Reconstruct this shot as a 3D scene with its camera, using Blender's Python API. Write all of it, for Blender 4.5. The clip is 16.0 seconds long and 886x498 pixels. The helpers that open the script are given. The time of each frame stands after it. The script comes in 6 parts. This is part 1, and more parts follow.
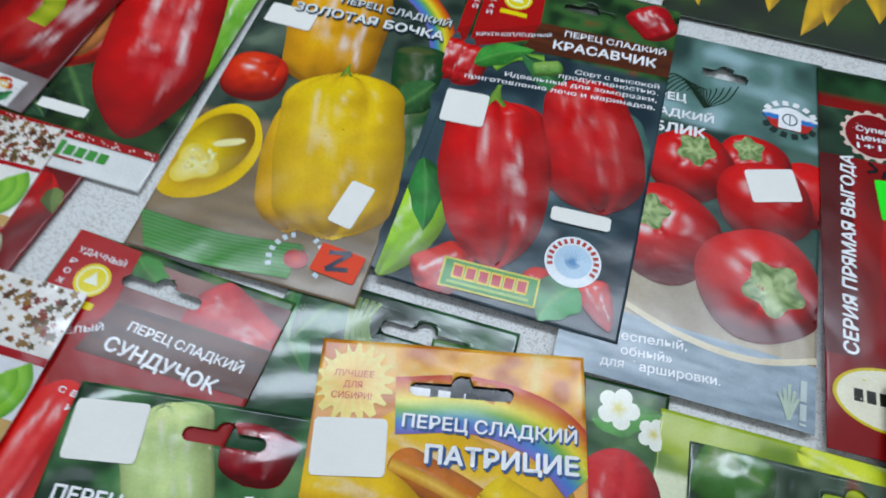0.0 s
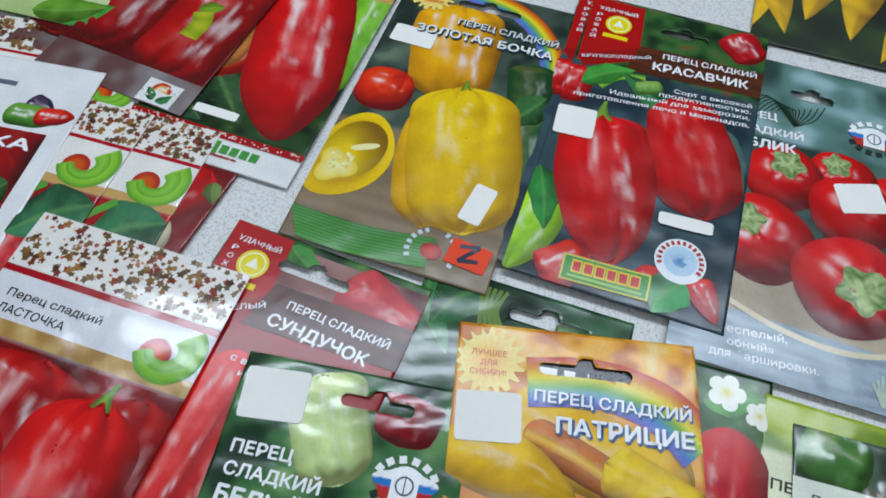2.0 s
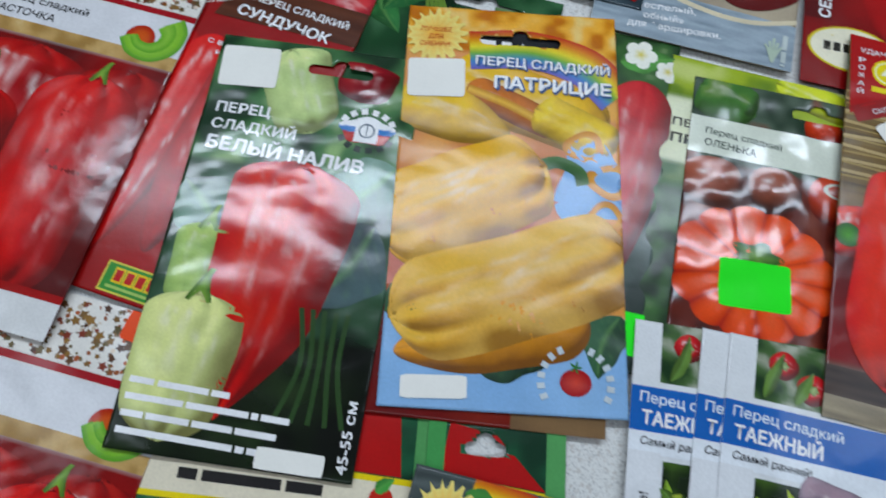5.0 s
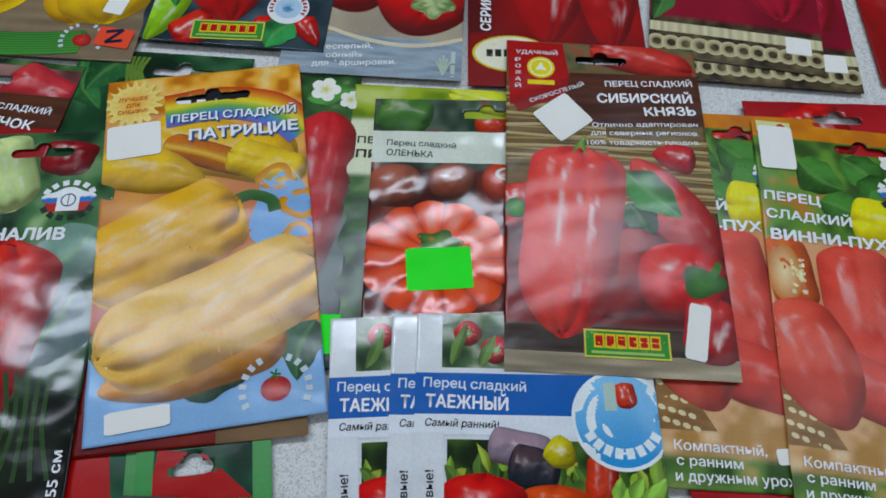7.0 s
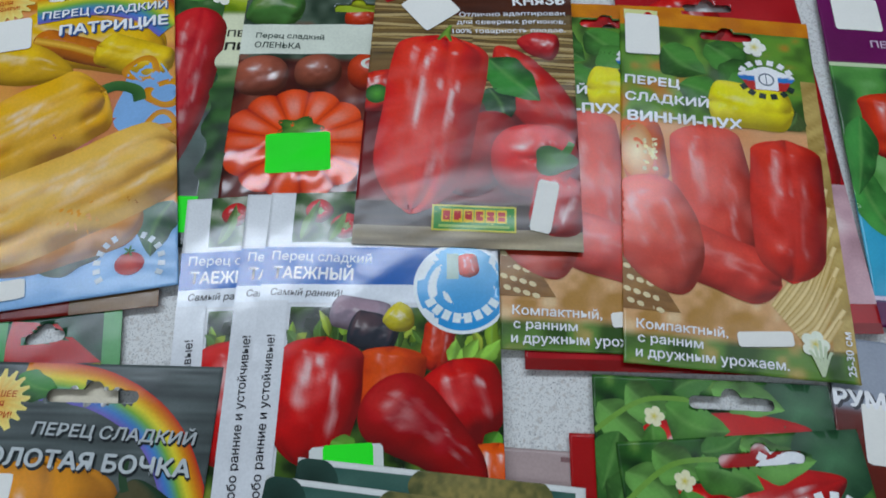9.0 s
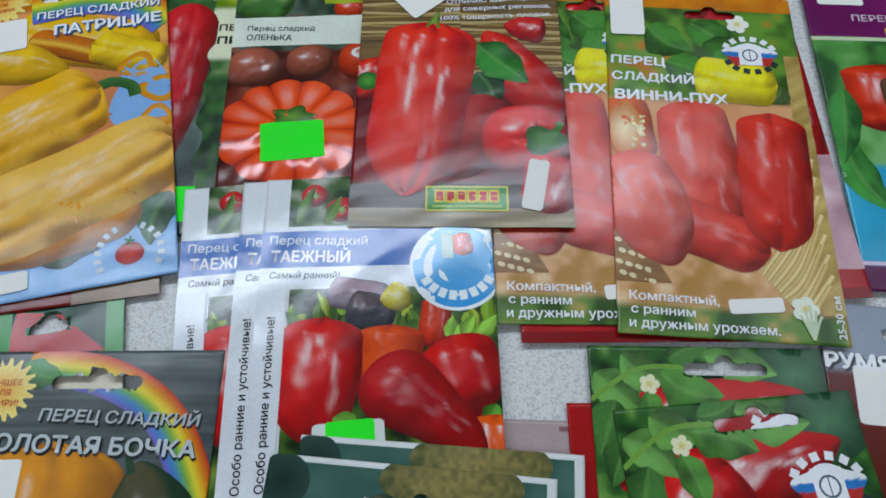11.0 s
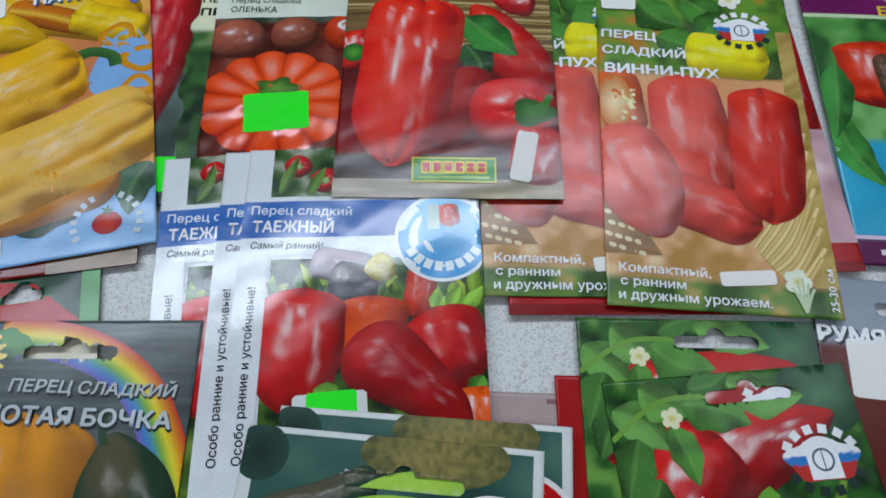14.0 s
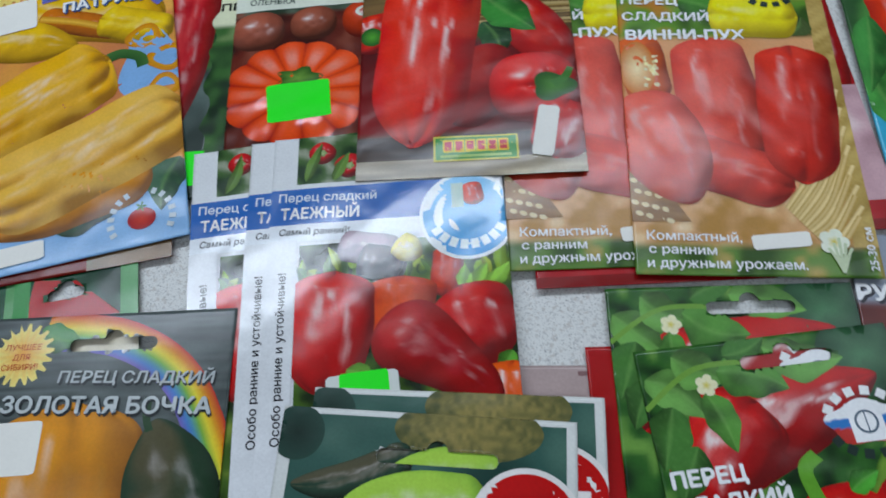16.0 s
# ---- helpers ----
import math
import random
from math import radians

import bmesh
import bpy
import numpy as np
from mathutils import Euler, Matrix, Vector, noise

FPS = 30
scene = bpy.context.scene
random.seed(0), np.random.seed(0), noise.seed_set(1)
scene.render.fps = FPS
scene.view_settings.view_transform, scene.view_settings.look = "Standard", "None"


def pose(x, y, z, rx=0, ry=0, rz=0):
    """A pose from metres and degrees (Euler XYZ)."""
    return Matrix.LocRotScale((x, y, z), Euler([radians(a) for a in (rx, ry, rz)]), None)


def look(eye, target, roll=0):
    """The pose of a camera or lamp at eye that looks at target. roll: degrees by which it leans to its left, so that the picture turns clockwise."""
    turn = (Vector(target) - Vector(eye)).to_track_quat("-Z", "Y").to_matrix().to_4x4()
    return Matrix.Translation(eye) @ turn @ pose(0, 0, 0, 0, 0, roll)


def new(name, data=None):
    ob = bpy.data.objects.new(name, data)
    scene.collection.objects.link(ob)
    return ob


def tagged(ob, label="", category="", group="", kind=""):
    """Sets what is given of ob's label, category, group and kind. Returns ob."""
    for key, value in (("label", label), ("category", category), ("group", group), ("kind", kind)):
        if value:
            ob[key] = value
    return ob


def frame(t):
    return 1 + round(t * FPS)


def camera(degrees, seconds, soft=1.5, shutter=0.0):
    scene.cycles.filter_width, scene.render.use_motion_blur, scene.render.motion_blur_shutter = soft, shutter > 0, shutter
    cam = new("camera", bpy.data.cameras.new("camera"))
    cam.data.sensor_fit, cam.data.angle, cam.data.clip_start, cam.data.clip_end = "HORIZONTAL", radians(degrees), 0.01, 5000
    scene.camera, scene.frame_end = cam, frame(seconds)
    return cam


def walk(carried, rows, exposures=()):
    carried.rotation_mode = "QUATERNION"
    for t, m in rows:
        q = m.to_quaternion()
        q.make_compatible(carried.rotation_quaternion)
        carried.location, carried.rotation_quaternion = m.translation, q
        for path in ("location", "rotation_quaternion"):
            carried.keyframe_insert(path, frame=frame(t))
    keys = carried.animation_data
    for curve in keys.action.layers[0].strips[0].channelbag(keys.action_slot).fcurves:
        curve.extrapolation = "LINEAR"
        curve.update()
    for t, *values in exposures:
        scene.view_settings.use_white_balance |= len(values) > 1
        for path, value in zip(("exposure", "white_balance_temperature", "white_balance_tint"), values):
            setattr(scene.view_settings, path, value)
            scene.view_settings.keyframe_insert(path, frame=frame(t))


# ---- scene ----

# camera and its way over the table
cam = camera(65.1, 16.0, soft=1.7, shutter=0.45)
PATH = [
    (0, (-0.0126, -0.0096, 0.2464), (-0.0068, 0.1592, -0.0602), 3.80),
    (0.5, (-0.0107, -0.0140, 0.2710), (-0.0103, 0.1572, -0.0342), 0.10),
    (1, (-0.0268, -0.0171, 0.2632), (-0.0276, 0.1577, -0.0400), 0.30),
    (1.5, (-0.0439, -0.0262, 0.2652), (-0.0455, 0.1504, -0.0370), 1.40),
    (2, (-0.0571, -0.0358, 0.2681), (-0.0617, 0.1406, -0.0342), 2.50),
    (2.5, (-0.0502, -0.0474, 0.2634), (-0.0578, 0.1276, -0.0396), 0.90),
    (3, (-0.0594, -0.0623, 0.2678), (-0.0697, 0.1142, -0.0342), -0.30),
    (3.2, (-0.0640, -0.0747, 0.2643), (-0.0753, 0.1013, -0.0380), -0.80),
    (5.3, (-0.0313, -0.1389, 0.2774), (-0.0140, -0.0267, -0.0537), 8.70),
    (5.5, (-0.0086, -0.1431, 0.2869), (0.0153, -0.0324, -0.0442), 9.60),
    (6, (0.0338, -0.1678, 0.2774), (0.0734, -0.0503, -0.0498), 11.20),
    (6.5, (0.0589, -0.1807, 0.2840), (0.1078, -0.0475, -0.0359), 9.90),
    (7, (0.0635, -0.1815, 0.2852), (0.1021, -0.0273, -0.0266), 2.90),
    (7.5, (0.0779, -0.1955, 0.2752), (0.1158, -0.0443, -0.0381), 2.60),
    (8, (0.0844, -0.2060, 0.2708), (0.1226, -0.0586, -0.0444), 3.70),
    (8.5, (0.0944, -0.2131, 0.2775), (0.1316, -0.0666, -0.0382), 3.10),
    (9, (0.1208, -0.2337, 0.2753), (0.1552, -0.0927, -0.0432), 1.70),
    (11.3, (0.1198, -0.2513, 0.2757), (0.1554, -0.1068, -0.0411), -0.30),
    (11.5, (0.1158, -0.2556, 0.2780), (0.1534, -0.1073, -0.0368), -0.10),
    (12, (0.1151, -0.2578, 0.2796), (0.1542, -0.1060, -0.0333), -0.00),
    (12.5, (0.1213, -0.2560, 0.2743), (0.1627, -0.1027, -0.0376), 0.50),
    (13, (0.1212, -0.2525, 0.2699), (0.1649, -0.1036, -0.0438), 2.40),
    (13.5, (0.1219, -0.2572, 0.2704), (0.1635, -0.1116, -0.0451), 1.30),
    (14, (0.1201, -0.2577, 0.2628), (0.1598, -0.1119, -0.0528), 1.50),
    (14.5, (0.1231, -0.2510, 0.2576), (0.1575, -0.1105, -0.0611), 0.00),
    (15, (0.1203, -0.2481, 0.2663), (0.1487, -0.1064, -0.0525), -1.10),
    (15.5, (0.1167, -0.2512, 0.2653), (0.1375, -0.1074, -0.0531), -5.00),
    (16, (0.1257, -0.2637, 0.2619), (0.1434, -0.1175, -0.0556), -8.90),
]
walk(cam, [(t, look(eye, target, roll)) for t, eye, target, roll in PATH], [(0, -0.02), (3.2, 0.0), (5.3, -0.12), (7, -0.26), (9, -0.24), (12.5, -0.12), (16, -0.17)])

# light: a fluorescent ceiling strip of a shop, added fill lamps, a little grey from the world
world = bpy.data.worlds.new("room_air")
scene.world = world
world.use_nodes = True
world.node_tree.nodes["Background"].inputs[0].default_value = (0.86, 0.93, 1.0, 1)
world.node_tree.nodes["Background"].inputs[1].default_value = 0.10


def area_lamp(x, y, z, length, width, watts):
    data = bpy.data.lights.new("strip_or_fill_light", "AREA")
    data.shape, data.size, data.size_y, data.energy = "RECTANGLE", length, width, watts
    data.color = (0.745, 0.855, 1.0)
    lamp = new("strip_or_fill_light", data)
    lamp.matrix_world = pose(x, y, z)
    return lamp


# the far ceiling strip, whose glare lies on the packets
area_lamp(0.05, 0.84, 1.90, 2.40, 0.18, 37)
# three unseen fill lamps, added to brighten the table evenly
area_lamp(0.10, -0.90, 1.90, 1.30, 0.30, 9)
area_lamp(-1.60, 0.10, 1.90, 1.30, 0.30, 4)
area_lamp(1.70, 0.10, 1.90, 1.30, 0.30, 4)


# ---- materials ----
def lin(code):
    """Linear colour of a hexadecimal code."""
    c = np.array([int(code[i:i + 2], 16) / 255 for i in (0, 2, 4)])
    return np.where(c <= 0.04045, c / 12.92, ((c + 0.055) / 1.055) ** 2.4)


def node_material(name, rough, spec=0.5, coat=0.0, grain=0.10, bump=0.05, bump_scale=160.0, colour=None):
    """Colour comes from the printed attribute, or from the given colour; two noises vary it and a fine one crinkles it."""
    mat = bpy.data.materials.new(name)
    mat.use_nodes = True
    nodes, links = mat.node_tree.nodes, mat.node_tree.links
    bsdf = nodes["Principled BSDF"]
    where = nodes.new("ShaderNodeTexCoord").outputs["Object"]
    if colour is None:
        ink = nodes.new("ShaderNodeAttribute")
        ink.attribute_name = "Print"
        source = ink.outputs["Color"]
    else:
        rgb = nodes.new("ShaderNodeRGB")
        rgb.outputs[0].default_value = (*colour, 1)
        source = rgb.outputs[0]
    for scale, amount in ((55.0, grain), (900.0, grain * 0.8)):
        tex = nodes.new("ShaderNodeTexNoise")
        tex.inputs["Scale"].default_value = scale
        tex.inputs["Detail"].default_value = 4.0
        links.new(where, tex.inputs["Vector"])
        span = nodes.new("ShaderNodeMapRange")
        span.inputs["From Min"].default_value, span.inputs["From Max"].default_value = 0.3, 0.7
        span.inputs["To Min"].default_value, span.inputs["To Max"].default_value = 1 - amount, 1 + amount
        links.new(tex.outputs["Fac"], span.inputs["Value"])
        mul = nodes.new("ShaderNodeVectorMath")
        mul.operation = "SCALE"
        links.new(source, mul.inputs[0])
        links.new(span.outputs["Result"], mul.inputs["Scale"])
        source = mul.outputs["Vector"]
    links.new(source, bsdf.inputs["Base Color"])
    tex = nodes.new("ShaderNodeTexNoise")
    tex.inputs["Scale"].default_value = 18.0
    links.new(where, tex.inputs["Vector"])
    span = nodes.new("ShaderNodeMapRange")
    span.inputs["To Min"].default_value, span.inputs["To Max"].default_value = rough * 0.75, rough * 1.3
    links.new(tex.outputs["Fac"], span.inputs["Value"])
    links.new(span.outputs["Result"], bsdf.inputs["Roughness"])
    bsdf.inputs["Specular IOR Level"].default_value = spec
    bsdf.inputs["Coat Weight"].default_value = coat
    bsdf.inputs["Coat Roughness"].default_value = 0.09
    crinkle = nodes.new("ShaderNodeTexNoise")
    crinkle.inputs["Scale"].default_value = bump_scale
    crinkle.inputs["Detail"].default_value = 3.0
    links.new(where, crinkle.inputs["Vector"])
    relief = nodes.new("ShaderNodeBump")
    relief.inputs["Strength"].default_value = bump
    relief.inputs["Distance"].default_value = 0.004
    links.new(crinkle.outputs["Fac"], relief.inputs["Height"])
    links.new(relief.outputs["Normal"], bsdf.inputs["Normal"])
    return mat


FOIL = node_material("printed_satin_foil", 0.23, 0.30, 0.06, 0.07, 0.035)
CELLO = node_material("printed_clear_foil", 0.15, 0.36, 0.12, 0.07, 0.045, 95.0)
PAPER = node_material("printed_satin_paper", 0.42, 0.45, 0.0, 0.06, 0.04)
STICKER = node_material("matt_sticker_paper", 0.62, 0.3, 0.0, 0.025, 0.01)
NEON = node_material("fluorescent_label_paper", 0.55, 0.3, 0.0, 0.02, 0.01)
WALL = node_material("matt_wall_paint", 0.8, 0.2, 0.0, 0.03, 0.02, 60.0, (0.62, 0.61, 0.58))
CEIL = node_material("white_ceiling_paint", 0.8, 0.2, 0.0, 0.03, 0.02, 60.0, (0.75, 0.75, 0.73))
FLOOR = node_material("grey_floor_vinyl", 0.5, 0.3, 0.0, 0.08, 0.02, 40.0, (0.30, 0.29, 0.27))
TRIM = node_material("grey_counter_board", 0.5, 0.4, 0.0, 0.06, 0.02, 60.0, (0.45, 0.44, 0.42))


def laminate():
    """Off-white counter laminate with fine grey and beige speckles."""
    mat = bpy.data.materials.new("speckled_laminate")
    mat.use_nodes = True
    nodes, links = mat.node_tree.nodes, mat.node_tree.links
    bsdf = nodes["Principled BSDF"]
    where = nodes.new("ShaderNodeTexCoord").outputs["Object"]
    source = None
    for scale, low, high, tone in ((900.0, 0.31, 0.44, (0.46, 0.46, 0.45, 1)), (1500.0, 0.32, 0.40, (0.17, 0.17, 0.17, 1)), (600.0, 0.33, 0.43, (0.52, 0.49, 0.45, 1))):
        tex = nodes.new("ShaderNodeTexNoise")
        tex.inputs["Scale"].default_value = scale
        tex.inputs["Detail"].default_value = 2.0
        links.new(where, tex.inputs["Vector"])
        span = nodes.new("ShaderNodeMapRange")
        span.inputs["From Min"].default_value, span.inputs["From Max"].default_value = low, high
        links.new(tex.outputs["Fac"], span.inputs["Value"])
        mix = nodes.new("ShaderNodeMix")
        mix.data_type = "RGBA"
        links.new(span.outputs["Result"], mix.inputs["Factor"])
        mix.inputs[6].default_value = tone
        if source is None:
            mix.inputs[7].default_value = (0.70, 0.70, 0.67, 1)
        else:
            links.new(source, mix.inputs[7])
        source = mix.outputs[2]
    links.new(source, bsdf.inputs["Base Color"])
    bsdf.inputs["Roughness"].default_value = 0.45
    return mat


LAMINATE = laminate()


# ---- structure ----
def box(bm, x0, y0, z0, x1, y1, z1):
    made = bmesh.ops.create_cube(bm, size=1)["verts"]
    bmesh.ops.scale(bm, vec=(x1 - x0, y1 - y0, z1 - z0), verts=made)
    bmesh.ops.translate(bm, vec=((x0 + x1) / 2, (y0 + y1) / 2, (z0 + z1) / 2), verts=made)


def slab(name, bounds, mat, label, category, bevel=0.0):
    bm = bmesh.new()
    box(bm, *bounds)
    if bevel:
        bmesh.ops.bevel(bm, geom=bm.edges[:], offset=bevel, segments=2, affect="EDGES")
    me = bpy.data.meshes.new(name)
    bm.to_mesh(me)
    bm.free()
    me.materials.append(mat)
    return tagged(new(name, me), label, category, kind="structure")


TOP = -0.0040
slab("tabletop", (-0.75, -0.65, TOP - 0.028, 0.85, 0.62, TOP), LAMINATE, "off-white speckled laminate counter top under seed packets", "table", 0.002)
slab("counter_base", (-0.72, -0.62, -0.79, 0.82, 0.59, TOP - 0.028), TRIM, "plain grey board base below the counter top", "counter")
slab("floor", (-3, -3, -0.87, 3, 3, -0.79), FLOOR, "grey vinyl shop floor around the counter", "floor")
slab("ceiling", (-3, -3, 1.95, 3, 3, 2.03), CEIL, "plain white painted shop ceiling", "ceiling")
slab("wall_north", (-3, 3, -0.87, 3, 3.1, 2.03), WALL, "plain light painted shop wall", "wall")
slab("wall_south", (-3, -3.1, -0.87, 3, -3, 2.03), WALL, "plain light painted shop wall", "wall")
slab("wall_east", (3, -3.1, -0.87, 3.1, 3.1, 2.03), WALL, "plain light painted shop wall", "wall")
slab("wall_west", (-3.1, -3.1, -0.87, -3, 3.1, 2.03), WALL, "plain light painted shop wall", "wall")


# ---- how a packet and its print are made ----
WHITE, BLACK = lin("f2f2ee"), lin("141414")


def vnoise(u, v, size, seed):
    """Smooth value noise in 0 to 1 over millimetres."""
    table = np.random.RandomState(seed).rand(64, 64)
    x, y = np.asarray(u) / size + 500.0, np.asarray(v) / size + 500.0
    i, j = np.floor(x).astype(int), np.floor(y).astype(int)
    fx, fy = x - i, y - j
    fx, fy = fx * fx * (3 - 2 * fx), fy * fy * (3 - 2 * fy)
    i, j, i1, j1 = i % 64, j % 64, (i + 1) % 64, (j + 1) % 64
    low = table[i, j] * (1 - fx) + table[i1, j] * fx
    high = table[i, j1] * (1 - fx) + table[i1, j1] * fx
    return low * (1 - fy) + high * fy


def blend(a, b, k):
    k = np.clip(np.asarray(k), 0, 1)[..., None]
    return np.asarray(a) * (1 - k) + np.asarray(b) * k


def step(x, low, high):
    k = np.clip((np.asarray(x) - low) / (high - low), 0, 1)
    return k * k * (3 - 2 * k)


def mend_letters(faces, count):
    """Letters built of one bar and two stems come out filled: give them back their three strokes."""
    root = list(range(count))

    def find(k):
        while root[k] != k:
            root[k] = root[root[k]]
            k = root[k]
        return k

    for f in faces:
        for k in f[1:]:
            root[find(k)] = find(f[0])
    letters = {}
    for k in range(count):
        letters.setdefault(find(k), []).append(k)
    owned = {}
    for f in faces:
        owned.setdefault(find(f[0]), []).append(f)
    out = []
    for key, own in owned.items():
        k = letters[key]
        if len(k) == 12 and len(own) > 11:
            out += [tuple(k[0:4]), tuple(k[4:8]), tuple(k[8:12])]
        else:
            out += own
    return out


class Packet:
    """A flat seed packet: millimetres u to the right and v up from its middle; fractions run from its top left corner."""

    def __init__(self, label, x, y, turn, w, h, level, ground, slot=None, wrinkle=1.0, mat=None, seed=0, group="pepper seed packets", tilt=(0.0, 0.0), flap=0.008):
        self.w, self.h, self.seed, self.lay, self.mat, self.wrinkle, self.tilt, self.flap = w, h, seed, 0, mat or FOIL, wrinkle, tilt, flap
        self.rand = np.random.RandomState(seed + 11)
        self.waves = [(self.rand.uniform(0, math.pi), self.rand.uniform(16, 48), self.rand.uniform(0, 6.28), self.rand.uniform(0.03, 0.10)) for _ in range(5)]
        self.waves += [(self.rand.uniform(0, math.pi), self.rand.uniform(7, 13), self.rand.uniform(0, 6.28), self.rand.uniform(0.006, 0.018)) for _ in range(4)]
        self.fold = (self.rand.uniform(0.34, 0.40), self.rand.uniform(0.38, 0.42))
        self.thing = new("seed_packet")
        self.thing.matrix_world = pose(x / 1000, y / 1000, (-2.6 + 0.9 * level) / 1000, 0, 0, turn)
        tagged(self.thing, label, "seed packet", group)
        self.body(ground, slot)

    def rise(self, u, v):
        """Height of the foil over the packet's base, in millimetres."""
        u, v = np.asarray(u, float), np.asarray(v, float)
        z = 0.40 * (1 - np.clip(np.abs(2 * u / self.w), 0, 1) ** 4) * (1 - np.clip(np.abs(2 * v / self.h), 0, 1) ** 4)
        warp = 14 * vnoise(u, v, 30, self.seed + 3)
        for turn, length, phase, amount in self.waves:
            wave = np.sin((u * math.cos(turn) + v * math.sin(turn) + warp) * 6.283 / length + phase)
            z = z + self.wrinkle * amount * wave * vnoise(u, v, 26, self.seed + int(length))
        z = z - self.flap * np.maximum(0, -v - self.fold[0] * self.h) - 0.008 * np.maximum(0, v - self.fold[1] * self.h)
        return z + self.tilt[0] * u + self.tilt[1] * v

    def mm(self, p):
        return np.array([(p[0] - 0.5) * self.w, (0.5 - p[1]) * self.h])

    def mesh(self, name, u, v, z, faces, rgb, mat, label="", parent=None):
        me = bpy.data.meshes.new(name)
        pts = np.stack([np.ravel(u), np.ravel(v), np.ravel(z)], 1) / 1000
        me.from_pydata(pts.tolist(), [], faces)
        ink = me.color_attributes.new("Print", "FLOAT_COLOR", "POINT")
        col = np.ones((len(pts), 4))
        tint = np.broadcast_to(np.reshape(rgb, (-1, 3)), (len(pts), 3))
        grey = tint.mean(1, keepdims=True)
        col[:, :3] = np.clip((grey + (tint - grey) * 1.08) * (0.75 + 0.28 * grey ** 0.5), 0.004, 0.86)
        ink.data.foreach_set("color", col.ravel())
        me.materials.append(mat)
        me.polygons.foreach_set("use_smooth", [True] * len(me.polygons))
        ob = new(name, me)
        ob.parent = parent or self.thing
        return tagged(ob, label)

    def body(self, ground, slot):
        nu, nv = round(self.w / 1.35), round(self.h / 1.35)
        u, v = np.meshgrid(np.linspace(-self.w / 2, self.w / 2, nu + 1), np.linspace(-self.h / 2, self.h / 2, nv + 1))
        inside = np.zeros_like(u, bool)
        self.gap = None
        if slot:
            cu, cv = self.mm(slot[:2])
            half, thick = slot[2] / 2 - 2.6, 2.6

            def gap(a, b):
                arm = np.hypot(np.maximum(np.abs(a - cu) - half, 0), b - cv) - thick
                bump = np.hypot(a - cu, b - cv - 2.2) - 3.9
                return np.minimum(arm, bump)

            self.gap = gap
            u, v, inside = self.punch(u, v, 0.85)
        front, n = [], nu + 1
        flat = inside.ravel()
        for j in range(nv):
            for i in range(nu):
                q = (j * n + i, j * n + i + 1, (j + 1) * n + i + 1, (j + 1) * n + i)
                if not any(flat[k] for k in q):
                    front.append(q)
        edges = {}
        for q in front:
            for a, b in zip(q, q[1:] + q[:1]):
                edges[(a, b)] = 1
        rim = [e for e in edges if (e[1], e[0]) not in edges]
        total = u.size
        faces = front + [(b, a, a + total, b + total) for a, b in rim]
        faces += [tuple(k + total for k in reversed(q)) for q in front]
        z = self.rise(u, v)
        rgb = np.broadcast_to(ground(u, v, self.w, self.h), (*u.shape, 3)).reshape(-1, 3)
        self.sachet = self.mesh("sachet", np.r_[u.ravel(), u.ravel()], np.r_[v.ravel(), v.ravel()], np.r_[z.ravel(), z.ravel() - 0.35], faces, np.r_[rgb, rgb], self.mat)

    def punch(self, u, v, reach):
        """Draws points near the hanging slot onto its edge, and tells which lie inside it."""
        for _ in range(3):
            d = self.gap(u, v)
            du, dv = (self.gap(u + 0.05, v) - d) / 0.05, (self.gap(u, v + 0.05) - d) / 0.05
            near = np.abs(d) < reach
            u, v = np.where(near, u - d * du, u), np.where(near, v - d * dv, v)
        return u, v, self.gap(u, v) < -0.2

    def sheet(self, name, u, v, rgb, mat=None, lift=None, label=""):
        """A grid of print that follows the foil."""
        self.lay += 1
        rows, cols = u.shape
        faces = [(j * cols + i, j * cols + i + 1, (j + 1) * cols + i + 1, (j + 1) * cols + i) for j in range(rows - 1) for i in range(cols - 1)]
        u, v = np.clip(u, -self.w / 2, self.w / 2), np.clip(v, -self.h / 2, self.h / 2)
        if self.gap:
            u, v, inside = self.punch(u, v, 0.8)
            flat = inside.ravel()
            faces = [f for f in faces if not any(flat[k] for k in f)]
        z = self.rise(u, v) + 0.05 + 0.011 * self.lay + (lift or 0)
        return self.mesh(name, u, v, z, faces, np.broadcast_to(rgb, (*u.shape, 3)), mat or self.mat, label)

    # flat shapes -------------------------------------------------
    def quad(self, name, a, b, c, d, rgb, mat=None, lift=None, label=""):
        """Four corners in fractions: top left, top right, bottom right, bottom left. rgb may be a function of u, v."""
        a, b, c, d = (self.mm(p) for p in (a, b, c, d))
        nx = max(2, int(np.linalg.norm(b - a) / 1.7) + 1)
        ny = max(2, int(np.linalg.norm(d - a) / 1.7) + 1)
        s, t = np.meshgrid(np.linspace(0, 1, nx), np.linspace(0, 1, ny))
        s, t = s[..., None], t[..., None]
        p = (a * (1 - s) + b * s) * (1 - t) + (d * (1 - s) + c * s) * t
        u, v = p[..., 0], p[..., 1]
        return self.sheet(name, u, v, rgb(u, v) if callable(rgb) else rgb, mat, lift, label)

    def rect(self, name, x0, y0, x1, y1, rgb, **more):
        return self.quad(name, (x0, y0), (x1, y0), (x1, y1), (x0, y1), rgb, **more)

